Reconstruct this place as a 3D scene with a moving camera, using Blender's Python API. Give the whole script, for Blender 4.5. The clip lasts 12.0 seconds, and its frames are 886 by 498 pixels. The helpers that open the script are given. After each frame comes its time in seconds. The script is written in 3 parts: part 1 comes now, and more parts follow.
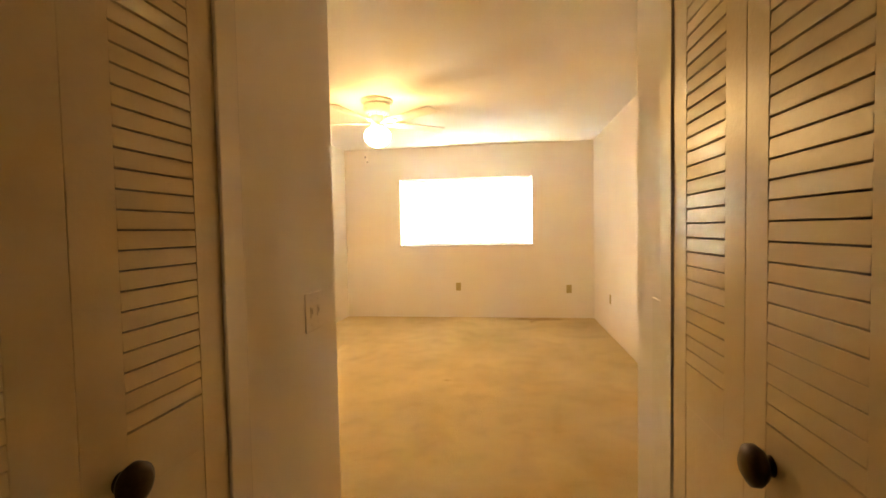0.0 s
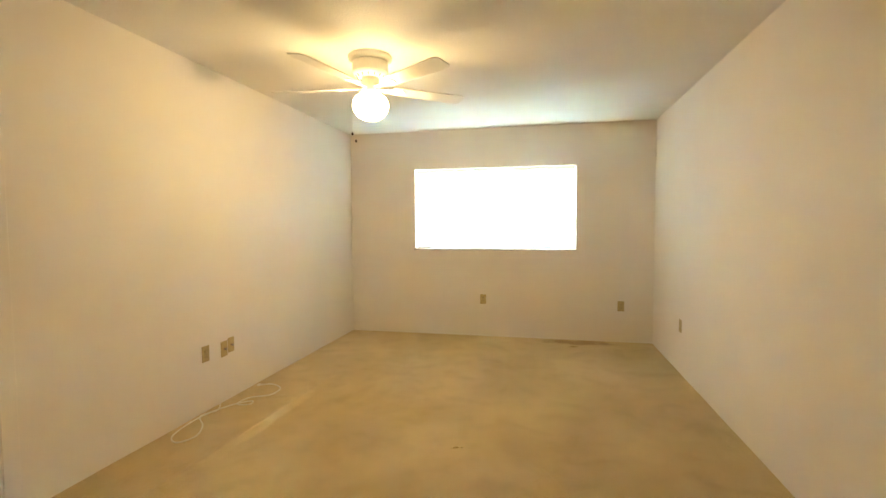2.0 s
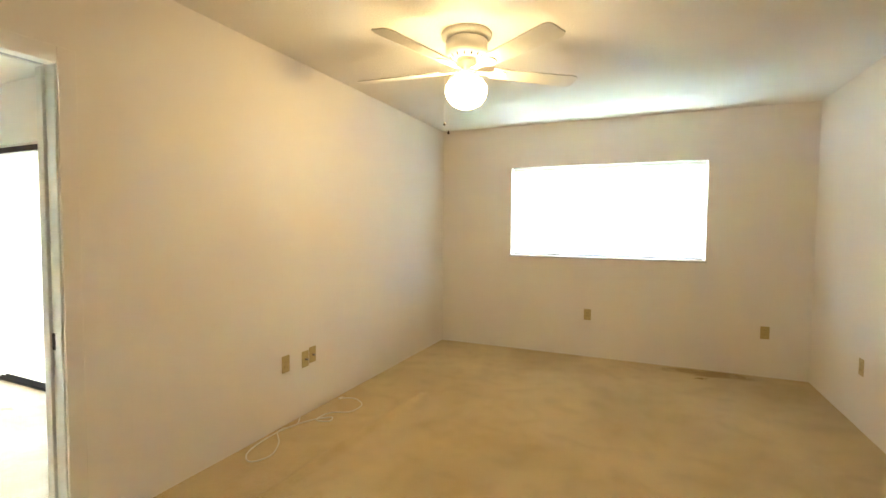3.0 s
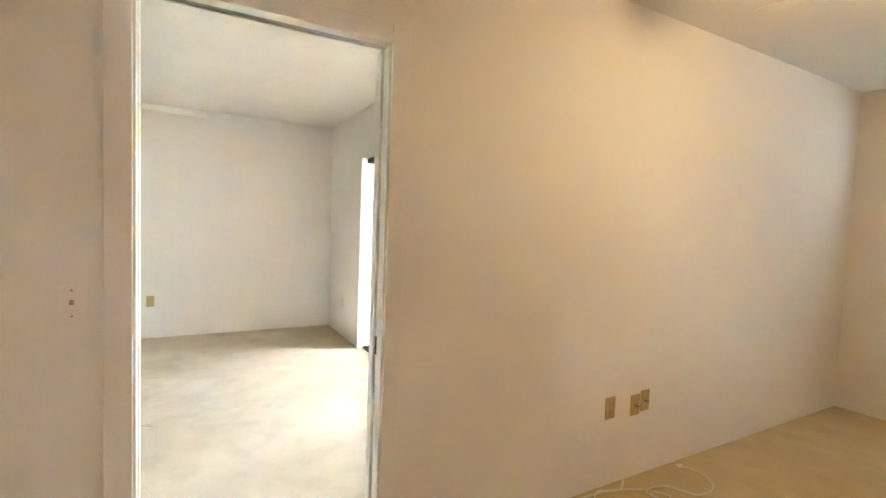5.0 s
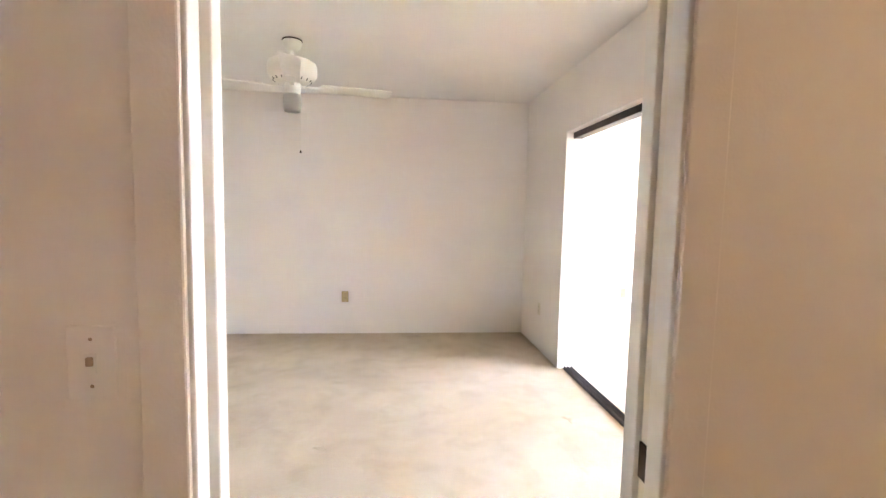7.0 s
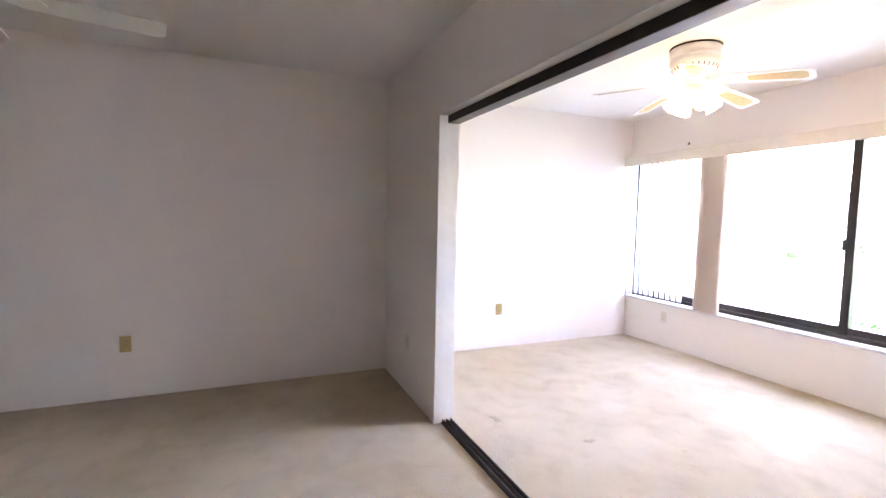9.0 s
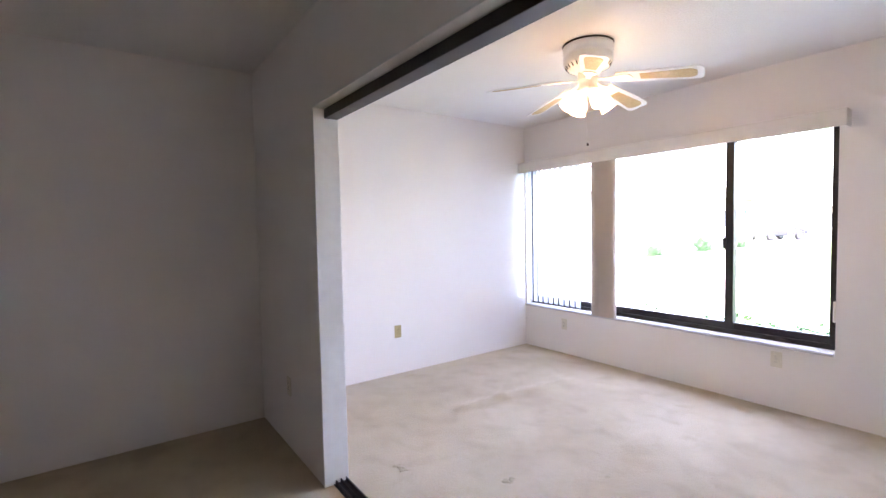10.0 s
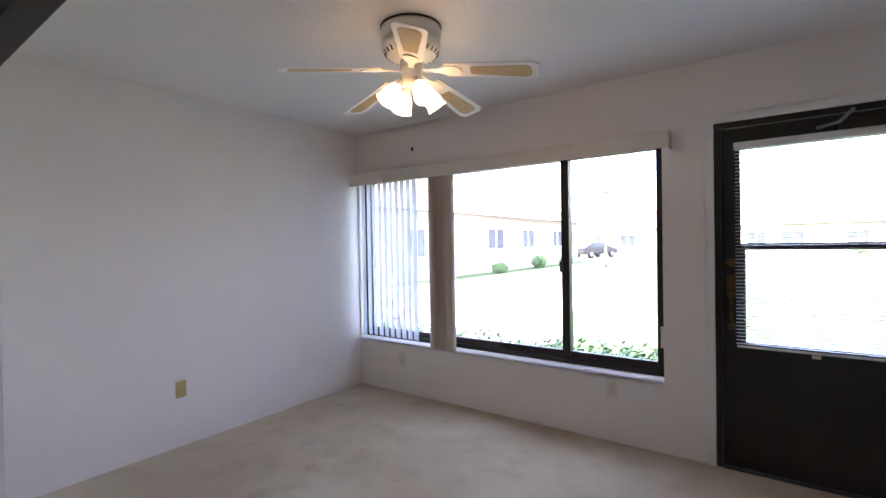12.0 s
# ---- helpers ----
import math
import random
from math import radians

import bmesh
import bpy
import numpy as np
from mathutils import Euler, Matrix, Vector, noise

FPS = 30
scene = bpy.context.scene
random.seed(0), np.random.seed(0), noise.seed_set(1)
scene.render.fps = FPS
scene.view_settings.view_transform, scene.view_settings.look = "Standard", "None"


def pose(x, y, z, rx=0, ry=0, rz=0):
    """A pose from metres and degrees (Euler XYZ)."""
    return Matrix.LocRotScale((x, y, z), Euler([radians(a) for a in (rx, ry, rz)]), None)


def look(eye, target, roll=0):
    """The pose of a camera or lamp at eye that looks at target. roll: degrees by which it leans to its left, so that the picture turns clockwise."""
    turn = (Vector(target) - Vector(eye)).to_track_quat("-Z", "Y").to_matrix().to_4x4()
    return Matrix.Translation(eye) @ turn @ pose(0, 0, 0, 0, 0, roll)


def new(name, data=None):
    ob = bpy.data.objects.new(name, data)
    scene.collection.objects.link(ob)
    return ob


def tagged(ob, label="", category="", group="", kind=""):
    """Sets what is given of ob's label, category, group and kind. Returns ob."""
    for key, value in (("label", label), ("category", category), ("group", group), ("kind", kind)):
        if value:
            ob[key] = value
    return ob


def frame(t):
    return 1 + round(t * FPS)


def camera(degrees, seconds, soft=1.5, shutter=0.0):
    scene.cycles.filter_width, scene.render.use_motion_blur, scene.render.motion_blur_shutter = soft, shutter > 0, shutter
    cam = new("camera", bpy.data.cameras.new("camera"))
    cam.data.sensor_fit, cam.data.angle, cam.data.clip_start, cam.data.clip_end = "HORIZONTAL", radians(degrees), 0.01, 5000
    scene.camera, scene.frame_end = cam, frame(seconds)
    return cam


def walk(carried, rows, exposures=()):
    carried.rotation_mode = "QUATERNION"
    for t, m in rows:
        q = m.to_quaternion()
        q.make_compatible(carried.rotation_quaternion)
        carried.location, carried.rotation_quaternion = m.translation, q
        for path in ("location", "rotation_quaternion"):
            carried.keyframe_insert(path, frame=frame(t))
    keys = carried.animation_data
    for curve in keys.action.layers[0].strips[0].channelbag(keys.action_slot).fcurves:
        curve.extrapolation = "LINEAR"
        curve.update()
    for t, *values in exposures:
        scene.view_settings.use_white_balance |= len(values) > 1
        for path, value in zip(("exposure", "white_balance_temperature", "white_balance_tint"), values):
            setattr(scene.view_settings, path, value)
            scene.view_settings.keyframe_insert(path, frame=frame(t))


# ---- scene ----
cam = camera(88.3, 12.0)
PATH = [
    (0, (0.196, 0.189, 1.254), (-0.088, 2.167, 1.171), -1.1),
    (0.5, (0.206, 0.463, 1.282), (0.01, 2.45, 1.172), -1.5),
    (1, (0.221, 0.788, 1.317), (0.041, 2.775, 1.176), -1.9),
    (1.5, (0.215, 1.058, 1.321), (-0.069, 3.034, 1.195), -1.4),
    (2, (0.161, 1.32, 1.314), (-0.264, 3.272, 1.211), -0.3),
    (2.5, (0.091, 1.541, 1.321), (-0.509, 3.447, 1.234), 0.5),
    (3, (-0.01, 1.754, 1.333), (-0.812, 3.583, 1.238), 0.5),
    (3.2, (-0.024, 1.813, 1.324), (-0.955, 3.581, 1.242), 0.4),
    (3.5, (-0.081, 1.913, 1.316), (-1.177, 3.584, 1.238), 0.5),
    (3.7, (-0.162, 1.955, 1.331), (-1.341, 3.569, 1.249), 1.0),
    (5.3, (-0.685, 2.223, 1.327), (-2.503, 3.049, 1.205), 2.2),
    (5.5, (-0.756, 2.237, 1.318), (-2.604, 2.989, 1.189), 2.2),
    (6, (-0.969, 2.268, 1.332), (-2.872, 2.864, 1.175), 1.4),
    (6.5, (-1.213, 2.318, 1.327), (-3.159, 2.749, 1.153), 1.2),
    (7, (-1.453, 2.357, 1.308), (-3.436, 2.557, 1.139), 1.2),
    (8.8, (-2.356, 2.618, 1.34), (-4.224, 3.314, 1.18), 1.4),
    (9, (-2.459, 2.621, 1.343), (-4.292, 3.408, 1.194), 1.2),
    (9.5, (-2.655, 2.699, 1.342), (-4.388, 3.692, 1.229), 0.4),
    (10, (-2.842, 2.855, 1.342), (-4.453, 4.036, 1.249), -1.1),
    (10.5, (-2.925, 3.012, 1.349), (-4.411, 4.349, 1.295), -2.2),
    (11, (-3.024, 3.164, 1.364), (-4.385, 4.63, 1.349), -2.0),
    (11.5, (-3.095, 3.332, 1.369), (-4.368, 4.874, 1.376), -1.3),
    (12, (-3.146, 3.502, 1.365), (-4.318, 5.122, 1.342), -1.0),
]
walk(cam, [(t, look(eye, target, roll)) for t, eye, target, roll in PATH], exposures=[
    (0.0, 5.05, 13000, 16), (0.5, 4.95, 11200, 11), (1.0, 4.75, 9700, 7), (2.5, 4.55, 8300, 2), (3.7, 4.5, 7700, 4), (5.5, 4.35, 7600, 13), (7.2, 4.1, 7600, 25),
    (8.8, 2.88, 7100, 30), (9.5, 2.45, 6850, 30), (10.5, 1.6, 6700, 28), (11.5, 1.02, 6700, 27), (12.0, 0.6, 6700, 26),
])

# ---- world, sun, exposure ----
world = bpy.data.worlds.new("sky")
scene.world = world
world.use_nodes = True
sky = world.node_tree.nodes.new("ShaderNodeTexSky")
sky.sky_type, sky.sun_disc = "NISHITA", False
sky.sun_elevation, sky.sun_rotation = radians(58), radians(200)
sky.air_density, sky.dust_density = 1.0, 4.0
back = world.node_tree.nodes["Background"]
back.inputs["Strength"].default_value = 2.4
world.node_tree.links.new(sky.outputs["Color"], back.inputs["Color"])

# thick even cloud: the sky alone gives the daylight, and no shadow outside has an edge

LAMP = 2.85        # emission of the bedroom globe
TULIPS = 5.5      # emission of the sunroom fan's shades

# ---- plan ----
BX0, BX1, BY0, BY1 = -2.17, 1.355, 1.653, 6.67    # bedroom
HX0, HX1 = -0.384, 0.587                          # hall with closets
DY0, DY1, DZ = 2.045, 2.822, 1.968                # pocket doorway
PX = -2.29                                        # far face of the party wall
LX0, LY1 = -6.23, 3.712                           # living room
SX0, SY0 = -6.465, 3.84                           # sunroom
SLX0, SLX1, SLZ = -5.098, -2.62, 1.968            # slider opening
H = 2.44
OUT = 6.87                                        # outer face of the facade
GROUND = -0.15


# ---- materials ----
def nodes_of(name):
    m = bpy.data.materials.new(name)
    m.use_nodes = True
    return m, m.node_tree.nodes, m.node_tree.links, m.node_tree.nodes["Principled BSDF"]


def material(name, a, b=None, scale=4.0, rough=0.6, metal=0.0, bump=0.0, bump_scale=200.0, fine=0.12, gloss_var=0.0, spec=0.5):
    """Two colours mixed by broad noise, a fine grain over them, and fine relief."""
    m, n, l, p = nodes_of(name)
    b = b or tuple(c * 0.92 for c in a)
    tc = n.new("ShaderNodeTexCoord")
    big = n.new("ShaderNodeTexNoise")
    big.inputs["Scale"].default_value, big.inputs["Detail"].default_value = scale, 5
    l.new(tc.outputs["Object"], big.inputs["Vector"])
    ramp = n.new("ShaderNodeValToRGB")
    ramp.color_ramp.elements[0].position, ramp.color_ramp.elements[1].position = 0.3, 0.7
    ramp.color_ramp.elements[0].color, ramp.color_ramp.elements[1].color = (*a, 1), (*b, 1)
    l.new(big.outputs["Fac"], ramp.inputs["Fac"])
    small = n.new("ShaderNodeTexNoise")
    small.inputs["Scale"].default_value, small.inputs["Detail"].default_value = bump_scale, 3
    l.new(tc.outputs["Object"], small.inputs["Vector"])
    mix = n.new("ShaderNodeMix")
    mix.data_type, mix.blend_type = "RGBA", "OVERLAY"
    mix.inputs["Factor"].default_value = fine
    l.new(ramp.outputs["Color"], mix.inputs["A"])
    l.new(small.outputs["Fac"], mix.inputs["B"])
    l.new(mix.outputs["Result"], p.inputs["Base Color"])
    p.inputs["Roughness"].default_value, p.inputs["Metallic"].default_value = rough, metal
    p.inputs["Specular IOR Level"].default_value = spec
    if gloss_var:
        mr = n.new("ShaderNodeMapRange")
        mr.inputs["To Min"].default_value, mr.inputs["To Max"].default_value = rough - gloss_var, rough + gloss_var
        l.new(big.outputs["Fac"], mr.inputs["Value"])
        l.new(mr.outputs["Result"], p.inputs["Roughness"])
    if bump:
        bp = n.new("ShaderNodeBump")
        bp.inputs["Strength"].default_value, bp.inputs["Distance"].default_value = bump, 0.004
        l.new(small.outputs["Fac"], bp.inputs["Height"])
        l.new(bp.outputs["Normal"], p.inputs["Normal"])
    return m


def carpet_material(name, worn, fresh, soiling):
    """Cut pile: tufts, traffic marks and patchy soiling in broad drifts."""
    m, n, l, p = nodes_of(name)
    tc = n.new("ShaderNodeTexCoord")

    def noise_at(scale, detail, stretch=(1, 1, 1), distort=0.0):
        mp = n.new("ShaderNodeMapping")
        mp.inputs["Scale"].default_value = stretch
        l.new(tc.outputs["Object"], mp.inputs["Vector"])
        t = n.new("ShaderNodeTexNoise")
        t.inputs["Scale"].default_value, t.inputs["Detail"].default_value, t.inputs["Distortion"].default_value = scale, detail, distort
        l.new(mp.outputs["Vector"], t.inputs["Vector"])
        return t.outputs["Fac"]
    drift, blot, tuft = noise_at(1.3, 3, (1, 0.8, 1), 0.4), noise_at(5.5, 6, (1, 1, 1), 0.3), noise_at(260, 2)
    clump = noise_at(45, 3)
    ramp = n.new("ShaderNodeValToRGB")
    e = ramp.color_ramp.elements
    e[0].position, e[0].color = 0.32, (*worn, 1)
    e[1].position, e[1].color = 0.68, (*fresh, 1)
    l.new(drift, ramp.inputs["Fac"])
    soil = n.new("ShaderNodeValToRGB")
    s = soil.color_ramp.elements
    s[0].position, s[0].color = 0.30, (0.78, 0.74, 0.68, 1)
    s[1].position, s[1].color = 0.52, (1, 1, 1, 1)
    l.new(blot, soil.inputs["Fac"])
    mul = n.new("ShaderNodeMix")
    mul.data_type, mul.blend_type = "RGBA", "MULTIPLY"
    mul.inputs["Factor"].default_value = soiling
    l.new(ramp.outputs["Color"], mul.inputs["A"])
    l.new(soil.outputs["Color"], mul.inputs["B"])
    # rusty water stain along the bedroom's outer wall
    mp = n.new("ShaderNodeMapping")
    mp.inputs["Location"].default_value, mp.inputs["Scale"].default_value = (-0.55 * 1.3, -6.56 * 5.5, 0), (1.3, 5.5, 0)
    l.new(tc.outputs["Object"], mp.inputs["Vector"])
    spot = n.new("ShaderNodeTexGradient")
    spot.gradient_type = "SPHERICAL"
    l.new(mp.outputs["Vector"], spot.inputs["Vector"])
    edge = n.new("ShaderNodeMath")
    edge.operation = "MULTIPLY"
    l.new(spot.outputs["Fac"], edge.inputs[0])
    l.new(blot, edge.inputs[1])
    gain = n.new("ShaderNodeMapRange")
    gain.inputs["From Min"].default_value, gain.inputs["From Max"].default_value = 0.15, 0.35
    l.new(edge.outputs["Value"], gain.inputs["Value"])
    stain = n.new("ShaderNodeMix")
    stain.data_type = "RGBA"
    l.new(gain.outputs["Result"], stain.inputs["Factor"])
    l.new(mul.outputs["Result"], stain.inputs["A"])
    stain.inputs["B"].default_value = (0.36, 0.22, 0.07, 1)
    ov = n.new("ShaderNodeMix")
    ov.data_type, ov.blend_type = "RGBA", "OVERLAY"
    ov.inputs["Factor"].default_value = 0.45
    l.new(stain.outputs["Result"], ov.inputs["A"])
    l.new(tuft, ov.inputs["B"])
    l.new(ov.outputs["Result"], p.inputs["Base Color"])
    p.inputs["Roughness"].default_value = 0.95
    p.inputs["Specular IOR Level"].default_value = 0.1
    p.inputs["Sheen Weight"].default_value = 0.25
    add = n.new("ShaderNodeMath")
    add.operation = "ADD"
    l.new(tuft, add.inputs[0])
    l.new(clump, add.inputs[1])
    bp = n.new("ShaderNodeBump")
    bp.inputs["Strength"].default_value, bp.inputs["Distance"].default_value = 0.8, 0.008
    l.new(add.outputs["Value"], bp.inputs["Height"])
    l.new(bp.outputs["Normal"], p.inputs["Normal"])
    return m


def glow_material(name, colour, strength):
    m, n, l, p = nodes_of(name)
    p.inputs["Base Color"].default_value = (0.85, 0.83, 0.78, 1)
    p.inputs["Roughness"].default_value = 0.35
    p.inputs["Emission Color"].default_value = (*colour, 1)
    p.inputs["Emission Strength"].default_value = strength
    return m


def glass_material(name, tint=(1, 1, 1), rough=0.0):
    m, n, l, p = nodes_of(name)
    p.inputs["Base Color"].default_value = (*tint, 1)
    p.inputs["Roughness"].default_value = rough
    p.inputs["Transmission Weight"].default_value = 1.0
    p.inputs["IOR"].default_value = 1.45
    return m


def slat_material(name, colour, through_light):
    """Thin vinyl that lets part of the light through."""
    m, n, l, p = nodes_of(name)
    p.inputs["Base Color"].default_value = (*colour, 1)
    p.inputs["Roughness"].default_value = 0.45
    tr = n.new("ShaderNodeBsdfTranslucent")
    tr.inputs["Color"].default_value = (*colour, 1)
    mix = n.new("ShaderNodeMixShader")
    mix.inputs["Fac"].default_value = through_light
    l.new(p.outputs["BSDF"], mix.inputs[1])
    l.new(tr.outputs["BSDF"], mix.inputs[2])
    l.new(mix.outputs["Shader"], n["Material Output"].inputs["Surface"])
    return m


WALL = material("wall_paint", (0.85, 0.80, 0.75), (0.82, 0.77, 0.72), 1.3, 0.62, bump=0.12, bump_scale=160, fine=0.05, gloss_var=0.08)
CEILING = material("ceiling_texture", (0.84, 0.81, 0.77), (0.81, 0.78, 0.74), 2.0, 0.9, bump=0.75, bump_scale=75, fine=0.10)
# one carpet twice: lamplight put into the first colour, daylight into the second
LAMPLIT_CARPET = carpet_material("lamplit_carpet", (0.53, 0.385, 0.19), (0.68, 0.525, 0.295), 0.5)
DAYLIT_CARPET = carpet_material("daylit_carpet", (0.485, 0.38, 0.245), (0.635, 0.525, 0.37), 0.6)
TRIM = material("trim_paint", (0.80, 0.76, 0.69), (0.75, 0.70, 0.62), 9, 0.38, bump=0.08, bump_scale=120, fine=0.06, gloss_var=0.1)
WHITE_PAINT = material("white_paint", (0.82, 0.80, 0.76), (0.76, 0.74, 0.70), 12, 0.4, bump=0.06, bump_scale=150, fine=0.05, gloss_var=0.08)
GLOSS_PAINT = material("gloss_paint", (0.88, 0.83, 0.79), (0.85, 0.80, 0.76), 10, 0.24, bump=0.05, bump_scale=120, fine=0.04, gloss_var=0.06)
DOOR_PAINT = material("closet_paint", (0.78, 0.66, 0.48), (0.72, 0.60, 0.42), 6, 0.33, bump=0.1, bump_scale=90, fine=0.06, gloss_var=0.1)
FAN_WHITE = material("fan_enamel", (0.84, 0.82, 0.76), (0.80, 0.77, 0.70), 14, 0.32, fine=0.04, gloss_var=0.05)
BLADE_WHITE = material("blade_laminate", (0.80, 0.77, 0.71), (0.74, 0.71, 0.64), 7, 0.45, bump=0.04, bump_scale=60, fine=0.06)
CANE = material("cane_weave", (0.55, 0.38, 0.16), (0.46, 0.30, 0.11), 60, 0.6, bump=0.5, bump_scale=300, fine=0.3)
BRONZE = material("bronze_frame", (0.018, 0.014, 0.012), (0.030, 0.024, 0.020), 15, 0.42, metal=0.3, fine=0.1, gloss_var=0.1)
DARK_DOOR = material("dark_door_paint", (0.010, 0.008, 0.008), (0.015, 0.012, 0.011), 5, 0.45, bump=0.06, bump_scale=120, fine=0.1, gloss_var=0.08)
KNOB = material("dark_bronze_knob", (0.035, 0.022, 0.014), (0.06, 0.038, 0.022), 60, 0.35, metal=0.7, fine=0.2)
BRASS = material("aged_brass", (0.17, 0.11, 0.045), (0.09, 0.06, 0.03), 40, 0.35, metal=1.0, fine=0.2)
ALMOND = material("almond_plate", (0.50, 0.38, 0.18), (0.45, 0.34, 0.15), 30, 0.4, fine=0.05)
IVORY = material("ivory_plate", (0.74, 0.68, 0.56), (0.70, 0.64, 0.52), 30, 0.4, fine=0.05)
WORN = material("worn_toggle", (0.33, 0.22, 0.14), (0.42, 0.30, 0.20), 80, 0.5, fine=0.2)
SLOT = material("dark_slot", (0.03, 0.025, 0.02), None, 30, 0.6)
STEEL = material("dull_aluminium", (0.40, 0.40, 0.42), (0.28, 0.28, 0.30), 25, 0.4, metal=0.9, fine=0.15)
TRACK = material("track_bronze", (0.05, 0.05, 0.055), (0.08, 0.08, 0.085), 30, 0.4, metal=0.6, fine=0.15)
CORD = material("cord_vinyl", (0.78, 0.74, 0.66), None, 40, 0.45)
SILL = material("marble_sill", (0.62, 0.60, 0.60), (0.50, 0.48, 0.50), 8, 0.3, fine=0.15)
MINI_BLIND = slat_material("mini_blind_vinyl", (0.80, 0.84, 0.86), 0.02)
VERTICAL_BLIND = slat_material("vertical_blind_vinyl", (0.76, 0.79, 0.82), 0.13)
TAN_BLIND = slat_material("tan_blind_vinyl", (0.50, 0.42, 0.35), 0.15)
VALANCE = material("valance_vinyl", (0.72, 0.67, 0.60), (0.68, 0.63, 0.56), 10, 0.45)
GLASS = glass_material("window_glass", (0.97, 0.99, 0.98))
FROSTED = glass_material("frosted_shade", (0.9, 0.9, 0.86), 0.35)
GLOBE_GLOW = glow_material("lit_globe", (1.0, 0.765, 0.47), LAMP)
TULIP_GLOW = glow_material("lit_tulip", (1.0, 0.68, 0.34), TULIPS)
GRASS = material("lawn", (0.04, 0.085, 0.018), (0.055, 0.10, 0.025), 0.6, 0.9, bump=1.0, bump_scale=40, fine=0.5)
LEAF = material("hedge_leaf", (0.06, 0.13, 0.05), (0.10, 0.19, 0.08), 9, 0.55, fine=0.3)
CONCRETE = material("concrete", (0.36, 0.35, 0.33), (0.30, 0.29, 0.28), 1.2, 0.85, bump=0.3, bump_scale=60, fine=0.25)
ASPHALT = material("asphalt", (0.05, 0.05, 0.052), (0.065, 0.064, 0.063), 1.0, 0.9, bump=0.4, bump_scale=80, fine=0.4)
STUCCO = material("stucco", (0.50, 0.46, 0.42), (0.45, 0.42, 0.38), 0.8, 0.9, bump=0.5, bump_scale=30, fine=0.2)
ROOF = material("roof_shingle", (0.24, 0.17, 0.14), (0.18, 0.13, 0.11), 2.5, 0.9, bump=0.6, bump_scale=14, fine=0.4)
FAR_GLASS = material("far_window_glass", (0.05, 0.07, 0.09), (0.09, 0.11, 0.13), 2, 0.12)
CAR_PAINT = material("dark_car_paint", (0.03, 0.03, 0.035), (0.04, 0.04, 0.05), 4, 0.25)
RUBBER = material("tyre_rubber", (0.02, 0.02, 0.02), None, 20, 0.8)


# ---- mesh tools ----
def box(bm, x0, x1, y0, y1, z0, z1, m=None):
    v = [bm.verts.new((m @ Vector(c)) if m else c) for c in
         ((x0, y0, z0), (x1, y0, z0), (x1, y1, z0), (x0, y1, z0), (x0, y0, z1), (x1, y0, z1), (x1, y1, z1), (x0, y1, z1))]
    for f in ((3, 2, 1, 0), (4, 5, 6, 7), (0, 1, 5, 4), (1, 2, 6, 5), (2, 3, 7, 6), (3, 0, 4, 7)):
        bm.faces.new([v[i] for i in f])
    return bm


def bevelled(bm, width=0.003, segments=2):
    bmesh.ops.bevel(bm, geom=bm.edges[:], offset=width, segments=segments, profile=0.5, affect="EDGES", clamp_overlap=True)
    return bm


def block(x0, x1, y0, y1, z0, z1, bevel=0.0, m=None):
    bm = box(bmesh.new(), x0, x1, y0, y1, z0, z1, m)
    return bevelled(bm, bevel) if bevel else bm


def lathe(profile, steps=32, m=None, bm=None):
    """Turns (radius, z) pairs round the z axis."""
    bm = bm or bmesh.new()
    rings = []
    for r, z in profile:
        ring = []
        for i in range(steps):
            a = 2 * math.pi * i / steps
            c = Vector((max(r, 1e-4) * math.cos(a), max(r, 1e-4) * math.sin(a), z))
            ring.append(bm.verts.new(m @ c if m else c))
        rings.append(ring)
    for lo, hi in zip(rings, rings[1:]):
        for i in range(steps):
            j = (i + 1) % steps
            bm.faces.new((lo[i], lo[j], hi[j], hi[i])).smooth = True
    bm.faces.new(rings[0][::-1])
    bm.faces.new(rings[-1])
    bmesh.ops.recalc_face_normals(bm, faces=bm.faces[:])
    return bm


def tube(points, radius, steps=8):
    """A round cord along the points."""
    bm = bmesh.new()
    pts = [Vector(p) for p in points]
    rings = []
    for i, p in enumerate(pts):
        d = (pts[min(i + 1, len(pts) - 1)] - pts[max(i - 1, 0)]).normalized()
        side = d.cross(Vector((0, 0, 1)))
        side = side.normalized() if side.length > 1e-4 else Vector((1, 0, 0))
        up = side.cross(d)
        rings.append([bm.verts.new(p + radius * (math.cos(2 * math.pi * k / steps) * side + math.sin(2 * math.pi * k / steps) * up)) for k in range(steps)])
    for lo, hi in zip(rings, rings[1:]):
        for k in range(steps):
            bm.faces.new((lo[k], lo[(k + 1) % steps], hi[(k + 1) % steps], hi[k])).smooth = True
    bm.faces.new(rings[0][::-1])
    bm.faces.new(rings[-1])
    return bm


def mesh_of(name, bm, mat):
    bmesh.ops.recalc_face_normals(bm, faces=bm.faces[:])
    me = bpy.data.meshes.new(name)
    bm.to_mesh(me)
    bm.free()
    me.materials.append(mat)
    return me


def part(name, bm, mat, parent, label=""):
    ob = new(name, mesh_of(name, bm, mat))
    ob.parent = parent
    return tagged(ob, label)


def shared(name, me, parent, m):
    ob = new(name, me)
    ob.parent = parent
    ob.matrix_basis = m
    return ob


def thing(name, m, label, category, group="", kind=""):
    ob = new(name)
    ob.matrix_world = m
    return tagged(ob, label, category, group, kind)


def structure(name, bm, mat, label):
    return tagged(new(name, mesh_of(name, bm, mat)), label, kind="structure")


